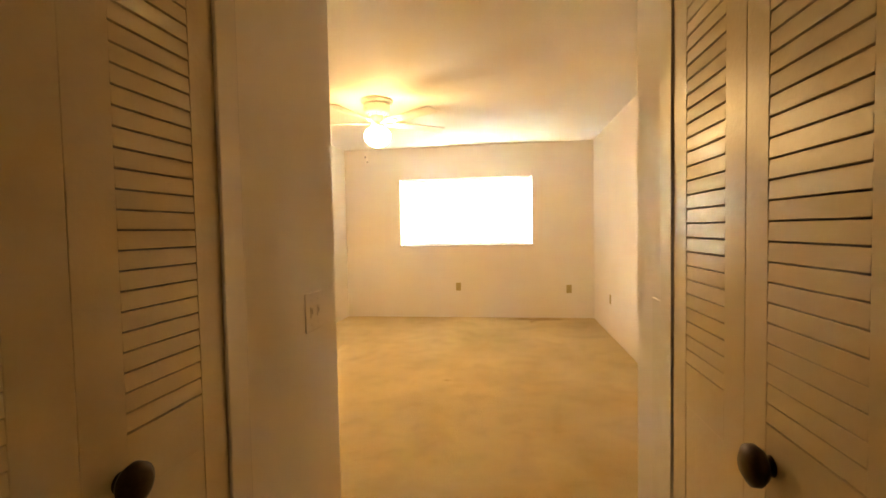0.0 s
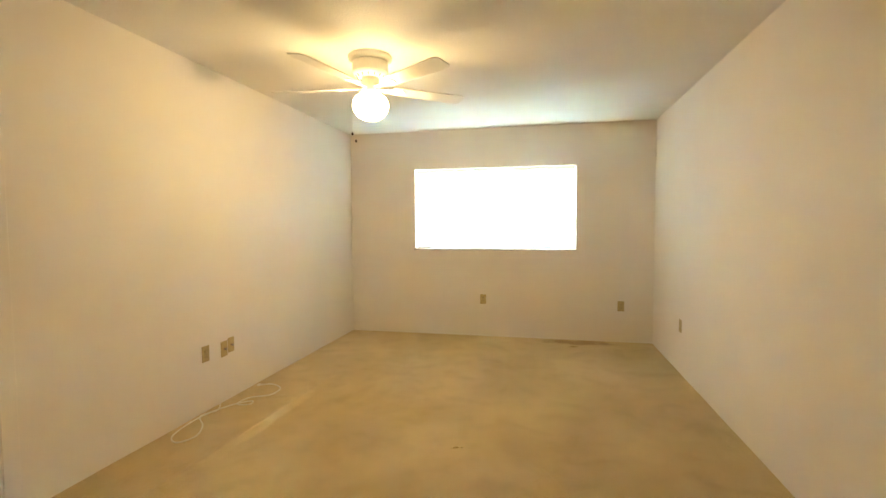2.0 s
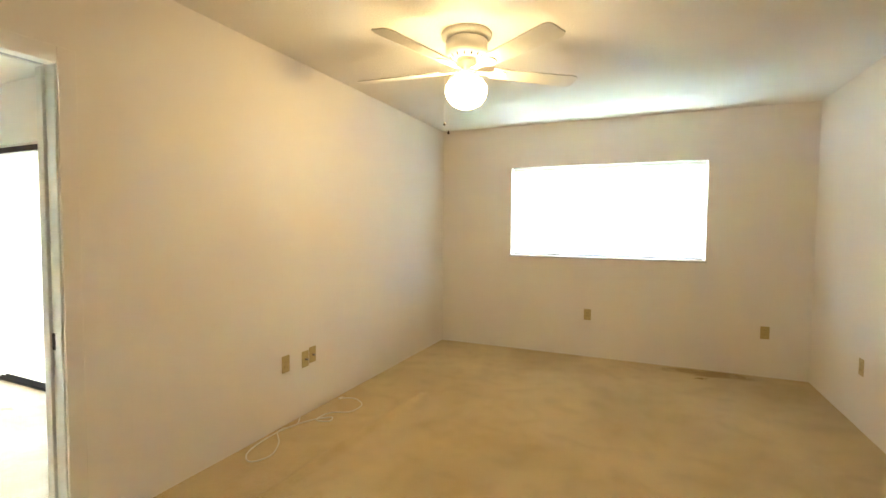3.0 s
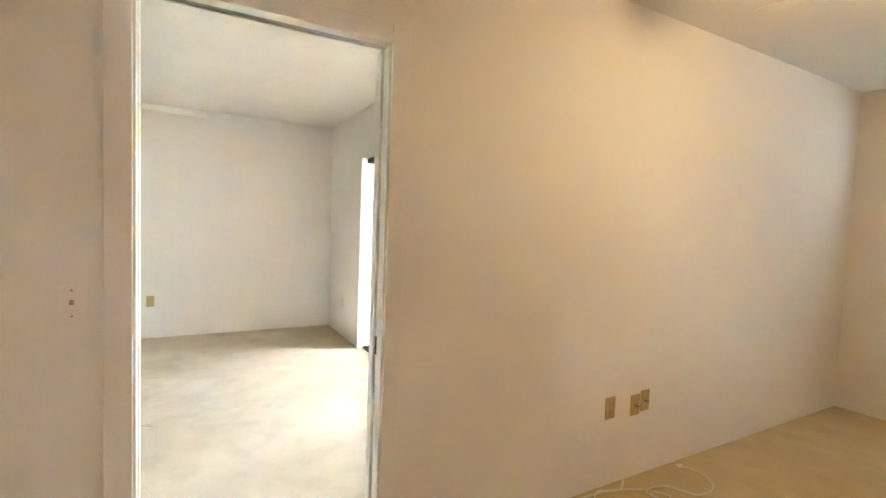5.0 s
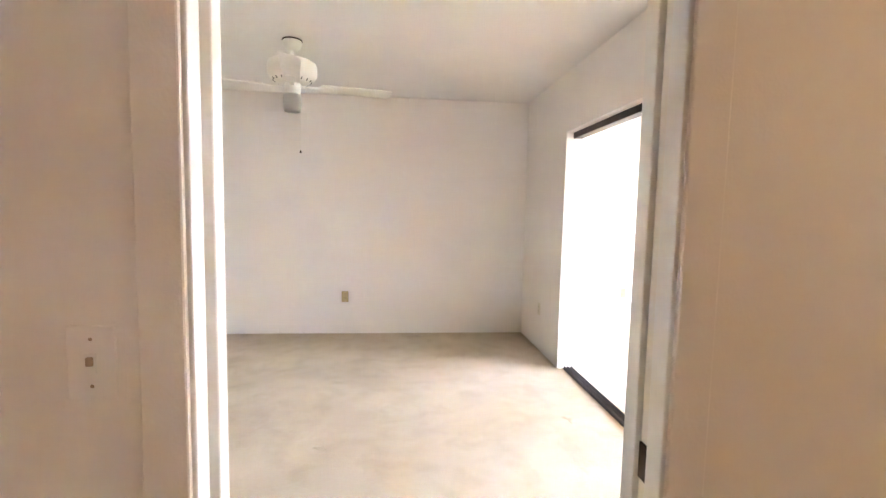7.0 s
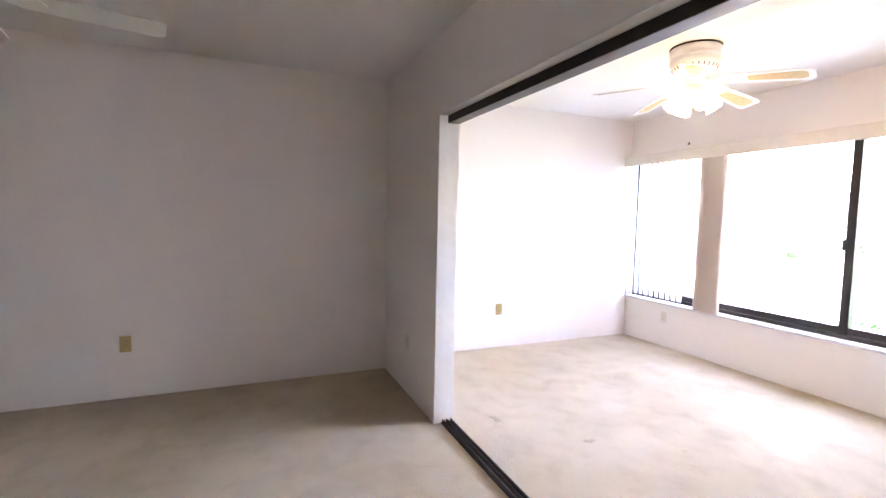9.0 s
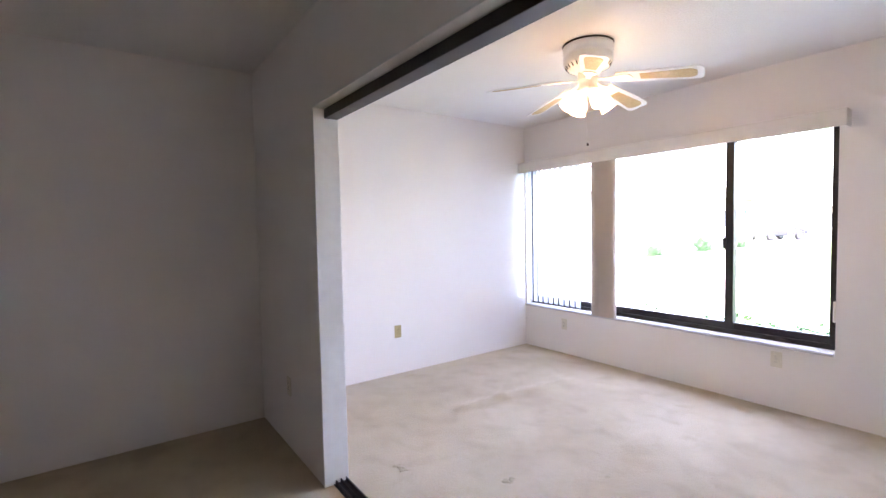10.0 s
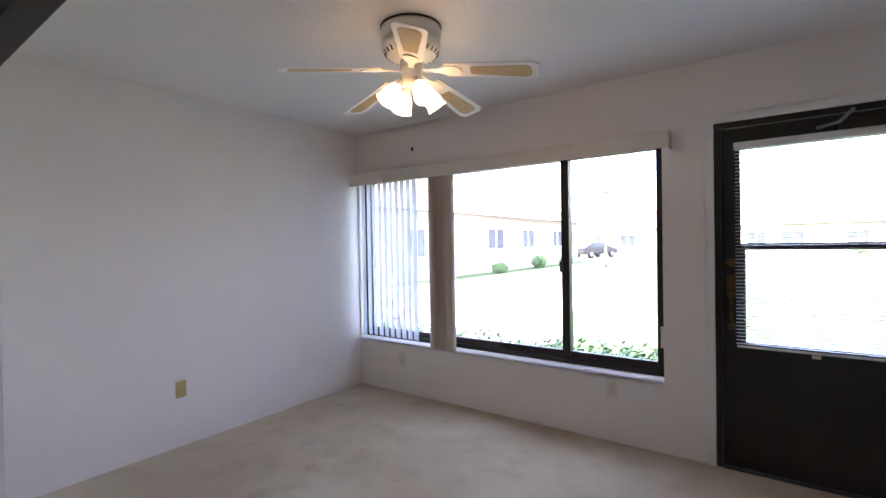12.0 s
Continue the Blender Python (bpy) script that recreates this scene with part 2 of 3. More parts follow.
def wall_mesh(axis, a, b, lo, hi, openings=(), z0=-0.05, z1=H):
    """A wall from a to b along an axis, lo to hi thick, with openings (from, to, bottom, top) right through it."""
    bm = bmesh.new()

    def piece(u0, u1, w0, w1):
        if u1 - u0 > 1e-4 and w1 - w0 > 1e-4:
            box(bm, u0, u1, lo, hi, w0, w1) if axis == "x" else box(bm, lo, hi, u0, u1, w0, w1)
    u = a
    for o0, o1, s0, s1 in sorted(openings):
        piece(u, o0, z0, z1)
        piece(o0, o1, z0, s0)
        piece(o0, o1, s1, z1)
        u = o1
    piece(u, b, z0, z1)
    return bm


# ---- large structure ----
BW = (-1.35, 0.53, 1.04, 1.985)          # bedroom window
SW = (-6.445, -3.715, 0.47, 2.01)        # sunroom window
SD = (-3.43, -2.47, -0.05, 2.05)         # outside door
structure("wall_north", wall_mesh("x", SX0 - 0.15, BX1 + 0.12, BY1, OUT, (BW, SW, SD)), WALL, "cream painted outside wall with two windows and a door")
structure("wall_party", wall_mesh("y", -0.6, BY1, PX, BX0, ((DY0 - 0.02, DY1 + 0.02, -0.05, DZ + 0.02),)), WALL, "cream painted wall with a pocket doorway")
structure("wall_bedroom_east", wall_mesh("y", BY0 - 0.12, BY1, BX1, BX1 + 0.12), WALL, "plain cream painted bedroom wall")
structure("wall_bedroom_south_1", wall_mesh("x", BX0, HX0, BY0 - 0.12, BY0), WALL, "cream painted wall beside the hall opening")
structure("wall_bedroom_south_2", wall_mesh("x", HX1, BX1, BY0 - 0.12, BY0), WALL, "narrow cream painted wall beside the hall opening")
CL = (-0.43, 1.062, -0.05, 2.05)         # closet openings along the hall
CR = (-0.16, 1.352, -0.05, 2.05)
structure("wall_hall_west", wall_mesh("y", -0.6, BY0 - 0.12, HX0 - 0.12, HX0, (CL,)), WALL, "cream painted hall wall with a closet opening")
structure("wall_hall_east", wall_mesh("y", -0.6, BY0 - 0.12, HX1, HX1 + 0.12, (CR,)), WALL, "cream painted hall wall with a closet opening")
structure("wall_closet_west", wall_mesh("y", -0.6, BY0 - 0.12, -1.22, -1.10), WALL, "plain closet back wall")
structure("wall_closet_east", wall_mesh("y", -0.6, BY0 - 0.12, BX1, BX1 + 0.12), WALL, "plain closet back wall")
structure("wall_south", wall_mesh("x", LX0 - 0.35, BX1 + 0.12, -0.72, -0.6), WALL, "plain cream painted wall closing the rooms")
structure("wall_living_west", wall_mesh("y", -0.6, LY1, LX0 - 0.35, LX0), WALL, "plain cream painted living room wall")
structure("wall_slider", wall_mesh("x", LX0 - 0.35, PX, LY1, SY0, ((SLX0, SLX1, -0.05, SLZ),)), WALL, "cream painted wall with a wide sliding door opening")
structure("wall_sunroom_west", wall_mesh("y", SY0, BY1, SX0 - 0.15, SX0), WALL, "plain cream painted sunroom wall")
structure("ceiling", block(LX0 - 0.4, BX1 + 0.14, -0.74, OUT + 0.02, H, H + 0.12), CEILING, "off-white textured plaster ceiling")


def floor_mesh(x0, x1, y0, y1, pile, ridges=(), step=0.06):
    """A carpet sheet with soft waves and raised seams (x0, y0, x1, y1, height, width)."""
    nx, ny = int((x1 - x0) / step) + 1, int((y1 - y0) / step) + 1
    verts, faces = [], []
    for j in range(ny + 1):
        for i in range(nx + 1):
            x, y = x0 + (x1 - x0) * i / nx, y0 + (y1 - y0) * j / ny
            z = 0.0025 * noise.noise(Vector((x * 2.1, y * 2.1, 3)))
            for ax, ay, bx, by, high, wide in ridges:
                a, d = Vector((ax, ay)), Vector((bx - ax, by - ay))
                s = max(0, min(1, (Vector((x, y)) - a).dot(d) / d.length_squared))
                q = (Vector((x, y)) - a - s * d).length / wide
                z += high * math.exp(-q * q)
            verts.append((x, y, z))
    for j in range(ny):
        for i in range(nx):
            k = j * (nx + 1) + i
            faces.append((k, k + 1, k + nx + 2, k + nx + 1))
    me = bpy.data.meshes.new("floor")
    me.from_pydata(verts, [], faces)
    me.polygons.foreach_set("use_smooth", [True] * len(faces))
    me.materials.append(pile)
    return me


tagged(new("floor_bedroom", floor_mesh(-2.23, BX1, -0.6, BY1, LAMPLIT_CARPET, ((-1.60, 4.95, -1.69, 3.2, 0.030, 0.026), (-1.69, 3.2, -1.75, 2.2, 0.016, 0.034)), 0.024)),
       "tan cut-pile carpet, tinted golden for lamplight, with a raised seam and soiled patches", kind="structure")
tagged(new("floor_living", floor_mesh(LX0, -2.23, -0.6, LY1 + 0.06, DAYLIT_CARPET)), "beige cut-pile carpet, tinted for daylight, worn and dented", kind="structure")
tagged(new("floor_sunroom", floor_mesh(SX0, PX, LY1 + 0.12, BY1, DAYLIT_CARPET, ((-5.45, 4.92, -5.42, 5.29, 0.026, 0.06), (-5.42, 5.29, -5.35, 6.01, 0.024, 0.06)), 0.03)), "beige cut-pile carpet, tinted for daylight, with a buckled ridge", kind="structure")
structure("floor_slab", block(SX0 - 0.15, BX1 + 0.12, -0.72, OUT, GROUND - 0.1, -0.052), CONCRETE, "concrete floor slab under the rooms")

# ---- pocket doorway ----
CW = 0.07
pocket = thing("door_1", pose(0, 0, 0), "cream pocket door frame, the door slid away into the wall", "door", kind="structure")
for x0, x1 in ((BX0, BX0 + 0.014), (PX - 0.014, PX)):
    part("casing", block(x0, x1, DY0 - CW, DY0, -0.02, DZ + CW, 0.004), WALL, pocket)
    part("casing", block(x0, x1, DY1, DY1 + CW, -0.02, DZ + CW, 0.004), WALL, pocket)
    part("casing", block(x0, x1, DY0, DY1, DZ, DZ + CW, 0.004), WALL, pocket)
for x0, x1 in ((BX0 - 0.042, BX0 + 0.006), (PX - 0.006, PX + 0.038)):
    part("jamb", block(x0, x1, DY1 - 0.008, DY1 + 0.019, -0.02, DZ, 0.003), WHITE_PAINT, pocket, "white split jamb")
    part("jamb", block(x0, x1, DY0, DY1, DZ, DZ + 0.019, 0.003), WHITE_PAINT, pocket)
for x0, x1 in ((BX0 - 0.040, BX0 + 0.006), (PX - 0.006, PX + 0.036)):
    part("jamb", block(x0, x1, DY0 - 0.019, DY0 + 0.008, -0.02, DZ, 0.003), WHITE_PAINT, pocket, "white split jamb")
part("jamb_groove", block(PX + 0.036, BX0 - 0.040, DY0 - 0.019, DY0 - 0.012, -0.02, DZ), TRIM, pocket, "cream groove where the door closes")
part("door_edge", block(PX + 0.042, BX0 - 0.046, DY1 + 0.002, DY1 + 0.019, -0.015, DZ, 0.002), TRIM, pocket, "edge of the recessed door leaf")
part("latch", block(PX + 0.046, BX0 - 0.044, DY1 - 0.003, DY1 + 0.0015, 0.81, 0.88, 0.001), KNOB, pocket, "dark bronze edge latch")
part("strike_plate", block(PX + 0.040, BX0 - 0.044, DY0 - 0.0118, DY0 - 0.009, 0.80, 0.88, 0.001), KNOB, pocket, "dark strike plate")
part("track", block(PX + 0.042, BX0 - 0.046, DY0 + 0.01, DY1 - 0.01, DZ + 0.004, DZ + 0.019), STEEL, pocket, "dark overhead track")

# ---- closet bifold doors ----
LZ0, LZ1, PITCH = 0.955, 1.93, 0.0312


def slat_mesh(width):
    """A louvre lying almost flush, its lower edge a little proud of the one below."""
    m = Matrix.Rotation(radians(-3), 4, "X")
    return mesh_of("slat", block(-width / 2, width / 2, -0.004, 0.004, -0.0143, 0.0143, 0.001, m), DOOR_PAINT)


def bifold_panel(width, low, high, knob_at=None, lift=0.0):
    """A half-louvred panel: x along its width from 0, y towards the hall is negative; low and high bound the louvres."""
    root = thing("bifold_panel", pose(0, 0, 0), "cream painted bifold closet door, louvred above, plain below", "closet door", "bifold closet doors")
    t = 0.028
    part("stile", block(0, low, 0, t, 0.02, 2.03, 0.0015), DOOR_PAINT, root)
    part("stile", block(high, width, 0, t, 0.02, 2.03, 0.0015), DOOR_PAINT, root)
    part("rail", block(low, high, 0.0006, t, LZ1 + 0.006 + lift, 2.03, 0.001), DOOR_PAINT, root)
    part("rail", block(low, high, 0.0006, t, 0.85, LZ0 - 0.002 + lift, 0.001), DOOR_PAINT, root)
    part("rail", block(low, high, 0.0006, t, 0.02, 0.16, 0.001), DOOR_PAINT, root)
    part("lower_panel", block(low, high, 0.0012, t - 0.006, 0.16, 0.85, 0.001), DOOR_PAINT, root)
    me = slat_mesh(high - low)
    z = LZ0
    while z + PITCH < LZ1 + 0.006:
        shared("slat", me, root, pose((low + high) / 2, 0.0048, z + PITCH / 2 + lift))
        z += PITCH
    if knob_at is not None:
        k = part("knob", lathe(((0.016, 0), (0.012, 0.006), (0.024, 0.012), (0.032, 0.022), (0.031, 0.032), (0.018, 0.040), (0.002, 0.042)), 28), KNOB, root, "dark bronze round knob")
        k.matrix_basis = pose(knob_at, 0, 0.885, 90, 0, 0)
    return root


# west side: x of the panel runs along +y, its face towards +x
for y0, w, low, high, knob in ((0.720, 0.340, 0.079, 0.252, 0.062), (0.372, 0.3475, 0.072, 0.261, None), (0.028, 0.3435, 0.079, 0.268, None), (-0.316, 0.3435, 0.072, 0.261, None)):
    bifold_panel(w, low, high, knob, -0.004).matrix_world = pose(HX0 - 0.001, y0, 0, 0, 0, 90)
# east side: x of the panel runs along -y, its face towards -x
for y1, w, low, high, knob in ((1.350, 0.3345, 0.078, 0.260, None), (1.015, 0.3305, 0.066, 0.267, 0.082), (0.684, 0.3305, 0.078, 0.260, None), (0.353, 0.328, 0.066, 0.267, None)):
    bifold_panel(w, low, high, knob, -0.009).matrix_world = pose(HX1 + 0.001, y1, 0, 0, 0, -90)
west = thing("trim_1", pose(0, 0, 0), "cream painted closet door casing", "door casing", kind="structure")
part("casing", block(HX0 + 0.0005, HX0 + 0.010, 1.040, 1.113, -0.02, 2.05, 0.004), GLOSS_PAINT, west, "glossy white casing")
part("casing", block(HX0 + 0.0005, HX0 + 0.010, CL[0], 1.113, 2.051, 2.10, 0.004), GLOSS_PAINT, west)
east = thing("trim_2", pose(0, 0, 0), "cream painted closet door casing", "door casing", kind="structure")
part("casing", block(HX1 - 0.005, HX1, 1.352, 1.425, -0.02, 2.05, 0.004), TRIM, east)
part("casing", block(HX1 - 0.005, HX1, CR[0], 1.425, 2.05, 2.10, 0.004), TRIM, east)
part("stop", block(HX1 - 0.003, HX1, 1.428, 1.50, -0.02, 1.06, 0.003), TRIM, east, "thin painted strip up to waist height")


# ---- plates on the walls ----
def wall_plate(m, kind, mat, label, category, group=""):
    """A cover plate whose face looks along -y, centred on its pose."""
    root = thing(category.replace(" ", "_"), m, label, category, group)
    wide = 0.058 if kind == "double" else 0.035
    part("plate", block(-wide, wide, -0.005, 0, -0.057, 0.057, 0.003), mat, root)
    if kind == "outlet":
        for z in (-0.02, 0.02):
            s = part("socket", block(-0.016, 0.016, -0.009, -0.005, z - 0.014, z + 0.014, 0.003), mat, root)
            for x in (-0.006, 0.006):
                part("slot", block(x - 0.001, x + 0.001, -0.0095, -0.0085, z - 0.004, z + 0.006), SLOT, s)
        part("screw", lathe(((0.003, 0), (0.002, 0.0015)), 10, Matrix.Translation((0, -0.006, 0)) @ Matrix.Rotation(radians(90), 4, "X")), STEEL, root)
    elif kind in ("switch", "double"):
        for x in ((0,) if kind == "switch" else (-0.023, 0.023)):
            part("toggle", block(x - 0.005, x + 0.005, -0.012, -0.005, -0.004, 0.010, 0.002), WORN if kind == "switch" else mat, root, "worn toggle")
            part("bezel", block(x - 0.008, x + 0.008, -0.008, -0.0055, -0.016, 0.016, 0.001), mat, root)
            for z in (-0.036, 0.036):
                part("screw", lathe(((0.0035, 0), (0.002, 0.0015)), 10, Matrix.Translation((x, -0.0045, z)) @ Matrix.Rotation(radians(90), 4, "X")), WORN if kind == "switch" else mat, root)
    elif kind == "phone":
        part("jack", block(-0.008, 0.008, -0.012, -0.005, -0.008, 0.008, 0.002), WORN, root, "dark jack socket")
        part("plug", block(-0.005, 0.005, -0.028, -0.012, -0.006, 0.004, 0.002), STEEL, root)
    return root


OUTLET = "almond plastic wall outlet on the cream wall"
wall_plate(pose(-0.52, BY1, 0.44), "outlet", ALMOND, OUTLET, "wall outlet", "bedroom outlets")
wall_plate(pose(1.02, BY1, 0.405), "outlet", ALMOND, OUTLET, "wall outlet", "bedroom outlets")
wall_plate(pose(BX1, 5.65, 0.42, 0, 0, -90), "outlet", ALMOND, OUTLET, "wall outlet", "bedroom outlets")
wall_plate(pose(BX0, 4.083, 0.413, 0, 0, 90), "outlet", ALMOND, OUTLET, "wall outlet", "bedroom outlets")
wall_plate(pose(BX0, 4.275, 0.398, 0, 0, 90), "phone", ALMOND, "almond plastic jack plate with a plug in it", "jack plate", "jack plates")
wall_plate(pose(BX0, 4.352, 0.412, 0, 0, 90), "phone", ALMOND, "almond plastic jack plate with a plug in it", "jack plate", "jack plates")
wall_plate(pose(BX0, 1.905, 1.07, 0, 0, 90), "switch", WALL, "painted light switch with a worn dark toggle slot", "light switch")
wall_plate(pose(HX0, 1.474, 1.02, 0, 0, 90), "double", WALL, "painted double light switch on the hall wall", "light switch")
wall_plate(pose(LX0, 1.823, 0.39, 0, 0, 90), "outlet", ALMOND, "almond plastic wall outlet in the living room", "wall outlet")
wall_plate(pose(-5.63, LY1, 0.39), "outlet", IVORY, "ivory wall outlet beside the slider opening", "wall outlet")
wall_plate(pose(SX0, 4.975, 0.393, 0, 0, 90), "outlet", ALMOND, "almond wall outlet on the sunroom wall", "wall outlet", "sunroom outlets")
wall_plate(pose(-4.04, BY1, 0.357), "outlet", IVORY, "ivory wall outlet under the sunroom window", "wall outlet", "sunroom outlets")
wall_plate(pose(-5.92, BY1, 0.31), "outlet", IVORY, "ivory wall outlet under the sunroom window", "wall outlet", "sunroom outlets")


# ---- bedroom window and mini blind ----
win = thing("window_1", pose(0, 0, 0), "white aluminium slider window behind a closed blind", "window", kind="structure")
yg = 6.80
x0, x1, z0, z1 = BW
part("frame", block(x0, x1, yg, yg + 0.04, z0, z0 + 0.065, 0.002), WHITE_PAINT, win)
part("frame", block(x0, x1, yg, yg + 0.04, z1 - 0.03, z1, 0.002), WHITE_PAINT, win)
for a, b in ((x0, x0 + 0.03), (x1 - 0.03, x1), (-0.43, -0.39)):
    part("frame", block(a, b, yg + 0.001, yg + 0.039, z0 + 0.065, z1 - 0.03, 0.002), WHITE_PAINT, win)
for a, b in ((x0 + 0.03, -0.43), (-0.39, x1 - 0.03)):
    pane = part("pane", block(a, b, yg + 0.018, yg + 0.022, z0 + 0.065, z1 - 0.03), GLASS, win)
    pane.visible_shadow = False
part("sill", block(x0 - 0.01, x1 + 0.01, BY1 - 0.02, yg, z0 - 0.022, z0 - 0.002, 0.004), SILL, win, "pale marble sill")

blind = thing("mini_blind", pose(0, 0, 0), "white nearly closed horizontal mini blind in the bedroom window", "window blind")
part("headrail", block(x0 + 0.01, x1 - 0.01, 6.725, 6.765, z1 - 0.035, z1 - 0.005, 0.003), WHITE_PAINT, blind)
part("bottom_rail", block(x0 + 0.02, x1 - 0.02, 6.735, 6.755, z0 + 0.003, z0 + 0.017, 0.003), STEEL, blind)


def mini_slat(width, tilt):
    bm = bmesh.new()
    rot = Matrix.Rotation(radians(tilt), 4, "X")
    rows = []
    for k in range(4):
        y = -0.0125 + 0.025 * k / 3
        z = 0.0025 * (1 - (2 * k / 3 - 1) ** 2)
        rows.append([bm.verts.new(rot @ Vector((s * width / 2, y, z))) for s in (-1, 1)])
    for a, b in zip(rows, rows[1:]):
        bm.faces.new((a[0], a[1], b[1], b[0])).smooth = True
    return bm


closed, ajar = mesh_of("slat", mini_slat(x1 - x0 - 0.03, -75), MINI_BLIND), mesh_of("slat", mini_slat(x1 - x0 - 0.03, 12), MINI_BLIND)
z, k = z0 + 0.024, 0
while z < z1 - 0.04:
    shared("slat", ajar if k < 6 else closed, blind, pose((x0 + x1) / 2, 6.745, z))
    z += (0.008 if k < 5 else 0.016) if k < 6 else 0.0205
    k += 1
for x in (x0 + 0.15, -0.41, x1 - 0.15):
    part("ladder_cord", tube(((x, 6.731, z0 + 0.01), (x, 6.731, z1 - 0.03)), 0.0009, 6), CORD, blind)

# ---- sunroom window ----
win = thing("window_2", pose(0, 0, 0), "wide dark bronze framed slider window", "window", kind="structure")
x0, x1, z0, z1 = SW
yg = 6.745
part("frame", block(x0, x1, yg, yg + 0.07, z0, z0 + 0.035, 0.003), BRONZE, win)
part("frame", block(x0, x1, yg, yg + 0.07, z1 - 0.05, z1, 0.003), BRONZE, win)
for a, b in ((x0, x0 + 0.045), (x1 - 0.05, x1), (-5.62, -5.56), (-4.415, -4.355)):
    part("mullion", block(a, b, yg + 0.001, yg + 0.069, z0 + 0.035, z1 - 0.05, 0.003), BRONZE, win)
for a, b in ((x0 + 0.045, -5.62), (-5.56, -4.415), (-4.355, x1 - 0.05)):
    part("sash_rail", block(a, b, yg + 0.012, yg + 0.05, z0 + 0.035, z0 + 0.09, 0.003), BRONZE, win)
    pane = part("pane", block(a, b, yg + 0.03, yg + 0.034, z0 + 0.09, z1 - 0.05), GLASS, win)
    pane.visible_shadow = False
part("latch", block(-4.425, -4.40, yg - 0.02, yg, 1.14, 1.22, 0.004), BRONZE, win, "black sash latch")
part("sill", block(x0, x1, BY1 - 0.028, yg, z0 - 0.024, z0 - 0.002, 0.004), SILL, win, "grey-white marble sill")
part("catch", block(x1 - 0.03, x1 - 0.012, yg - 0.012, yg, 0.66, 0.80, 0.003), IVORY, win, "ivory cord cleat")

val = thing("valance", pose(0, 0, 0), "cream vinyl valance over the sunroom window", "valance")
part("face", block(SX0 + 0.005, -3.655, BY1 - 0.115, BY1 - 0.108, 1.928, 2.036, 0.002), VALANCE, val)
part("return", block(-3.662, -3.655, BY1 - 0.107, BY1 - 0.002, 1.928, 2.036, 0.002), VALANCE, val)
part("top", block(SX0 + 0.005, -3.663, BY1 - 0.107, BY1 - 0.002, 2.029, 2.035), VALANCE, val)
part("headrail", block(SX0 + 0.02, -3.68, BY1 - 0.08, BY1 - 0.04, 1.992, 2.024, 0.003), STEEL, val)


def vane_mesh(mat, curve=0.006):
    bm = bmesh.new()
    rows = []
    for k in range(5):
        u = -0.0445 + 0.089 * k / 4
        v = curve * (1 - (2 * k / 4 - 1) ** 2)
        rows.append([bm.verts.new((u, v, z)) for z in (0.0, 1.475)])
    for a, b in zip(rows, rows[1:]):
        bm.faces.new((a[0], b[0], b[1], a[1])).smooth = True
    return mesh_of("vane", bm, mat)


vert = thing("vertical_blind", pose(0, 0, 0), "white vertical blind half drawn, tan vanes stacked at its end", "window blind")
white_vane, tan_vane = vane_mesh(VERTICAL_BLIND), vane_mesh(TAN_BLIND)
for k in range(10):
    shared("vane", white_vane, vert, pose(-6.33 + 0.070 * k, BY1 - 0.06, 0.515, 0, 0, -24 + 2 * math.sin(k * 2.3)))
for k in range(9):
    shared("vane", tan_vane, vert, pose(-5.50 + 0.022 * k, BY1 - 0.055 - 0.004 * (k % 3), 0.468, 0, 0, 12 + 5 * math.sin(k * 1.7)))
part("wand", tube(((-6.37, BY1 - 0.09, 0.75), (-6.375, BY1 - 0.085, 2.02)), 0.004), CORD, vert)

# ---- outside door ----
door = thing("door_2", pose(0, 0, 0), "dark brown half-glazed outside door with a mini blind", "door", kind="structure")
dx0, dx1 = SD[0] + 0.035, SD[1] - 0.035
yd = 6.70
for a, b in ((SD[0], dx0 - 0.0006), (dx1 + 0.0006, SD[1])):
    part("frame", block(a, b, BY1 + 0.004, OUT - 0.01, -0.05, SD[3] - 0.035, 0.003), DARK_DOOR, door)
part("frame", block(SD[0], SD[1], BY1 + 0.004, OUT - 0.01, SD[3] - 0.034, SD[3], 0.003), DARK_DOOR, door)
for a, b in ((SD[0] - 0.05, SD[0]), (SD[1], SD[1] + 0.05)):
    part("casing", block(a, b, BY1 - 0.012, BY1, -0.02, SD[3] + 0.05, 0.004), WHITE_PAINT, door)
part("casing", block(SD[0], SD[1], BY1 - 0.012, BY1, SD[3], SD[3] + 0.05, 0.004), WHITE_PAINT, door)
gx0, gx1, gz0, gz1, bar = -3.30, -2.60, 0.755, 1.885, 1.317
leaf = part("leaf", wall_mesh("x", dx0, dx1, yd, yd + 0.044, ((gx0, gx1, gz0, gz1),), 0.01, 2.012), DARK_DOOR, door)
part("lite_frame", block(gx0, gx1, yd + 0.002, yd + 0.04, bar - 0.02, bar + 0.02, 0.003), DARK_DOOR, leaf)
for a, b in ((gx0, gx0 + 0.022), (gx1 - 0.022, gx1)):
    part("lite_frame", block(a, b, yd + 0.003, yd + 0.039, gz0, bar - 0.02, 0.003), DARK_DOOR, leaf)
for a, b in ((gz0, bar - 0.02), (bar + 0.02, gz1)):
    pane = part("pane", block(gx0 + 0.001, gx1 - 0.001, yd + 0.025, yd + 0.029, a + 0.001, b - 0.001), GLASS, leaf)
    pane.visible_shadow = False
part("threshold", block(SD[0] + 0.036, SD[1] - 0.036, BY1 - 0.01, OUT, -0.05, 0.008, 0.003), TRACK, door)
lock = part("handle_set", block(-3.372, -3.322, yd - 0.008, yd, 1.02, 1.15, 0.006), BRASS, door, "aged brass handle set")
part("thumb_latch", block(-3.356, -3.338, yd - 0.03, yd - 0.007, 1.075, 1.09, 0.003), BRASS, lock)
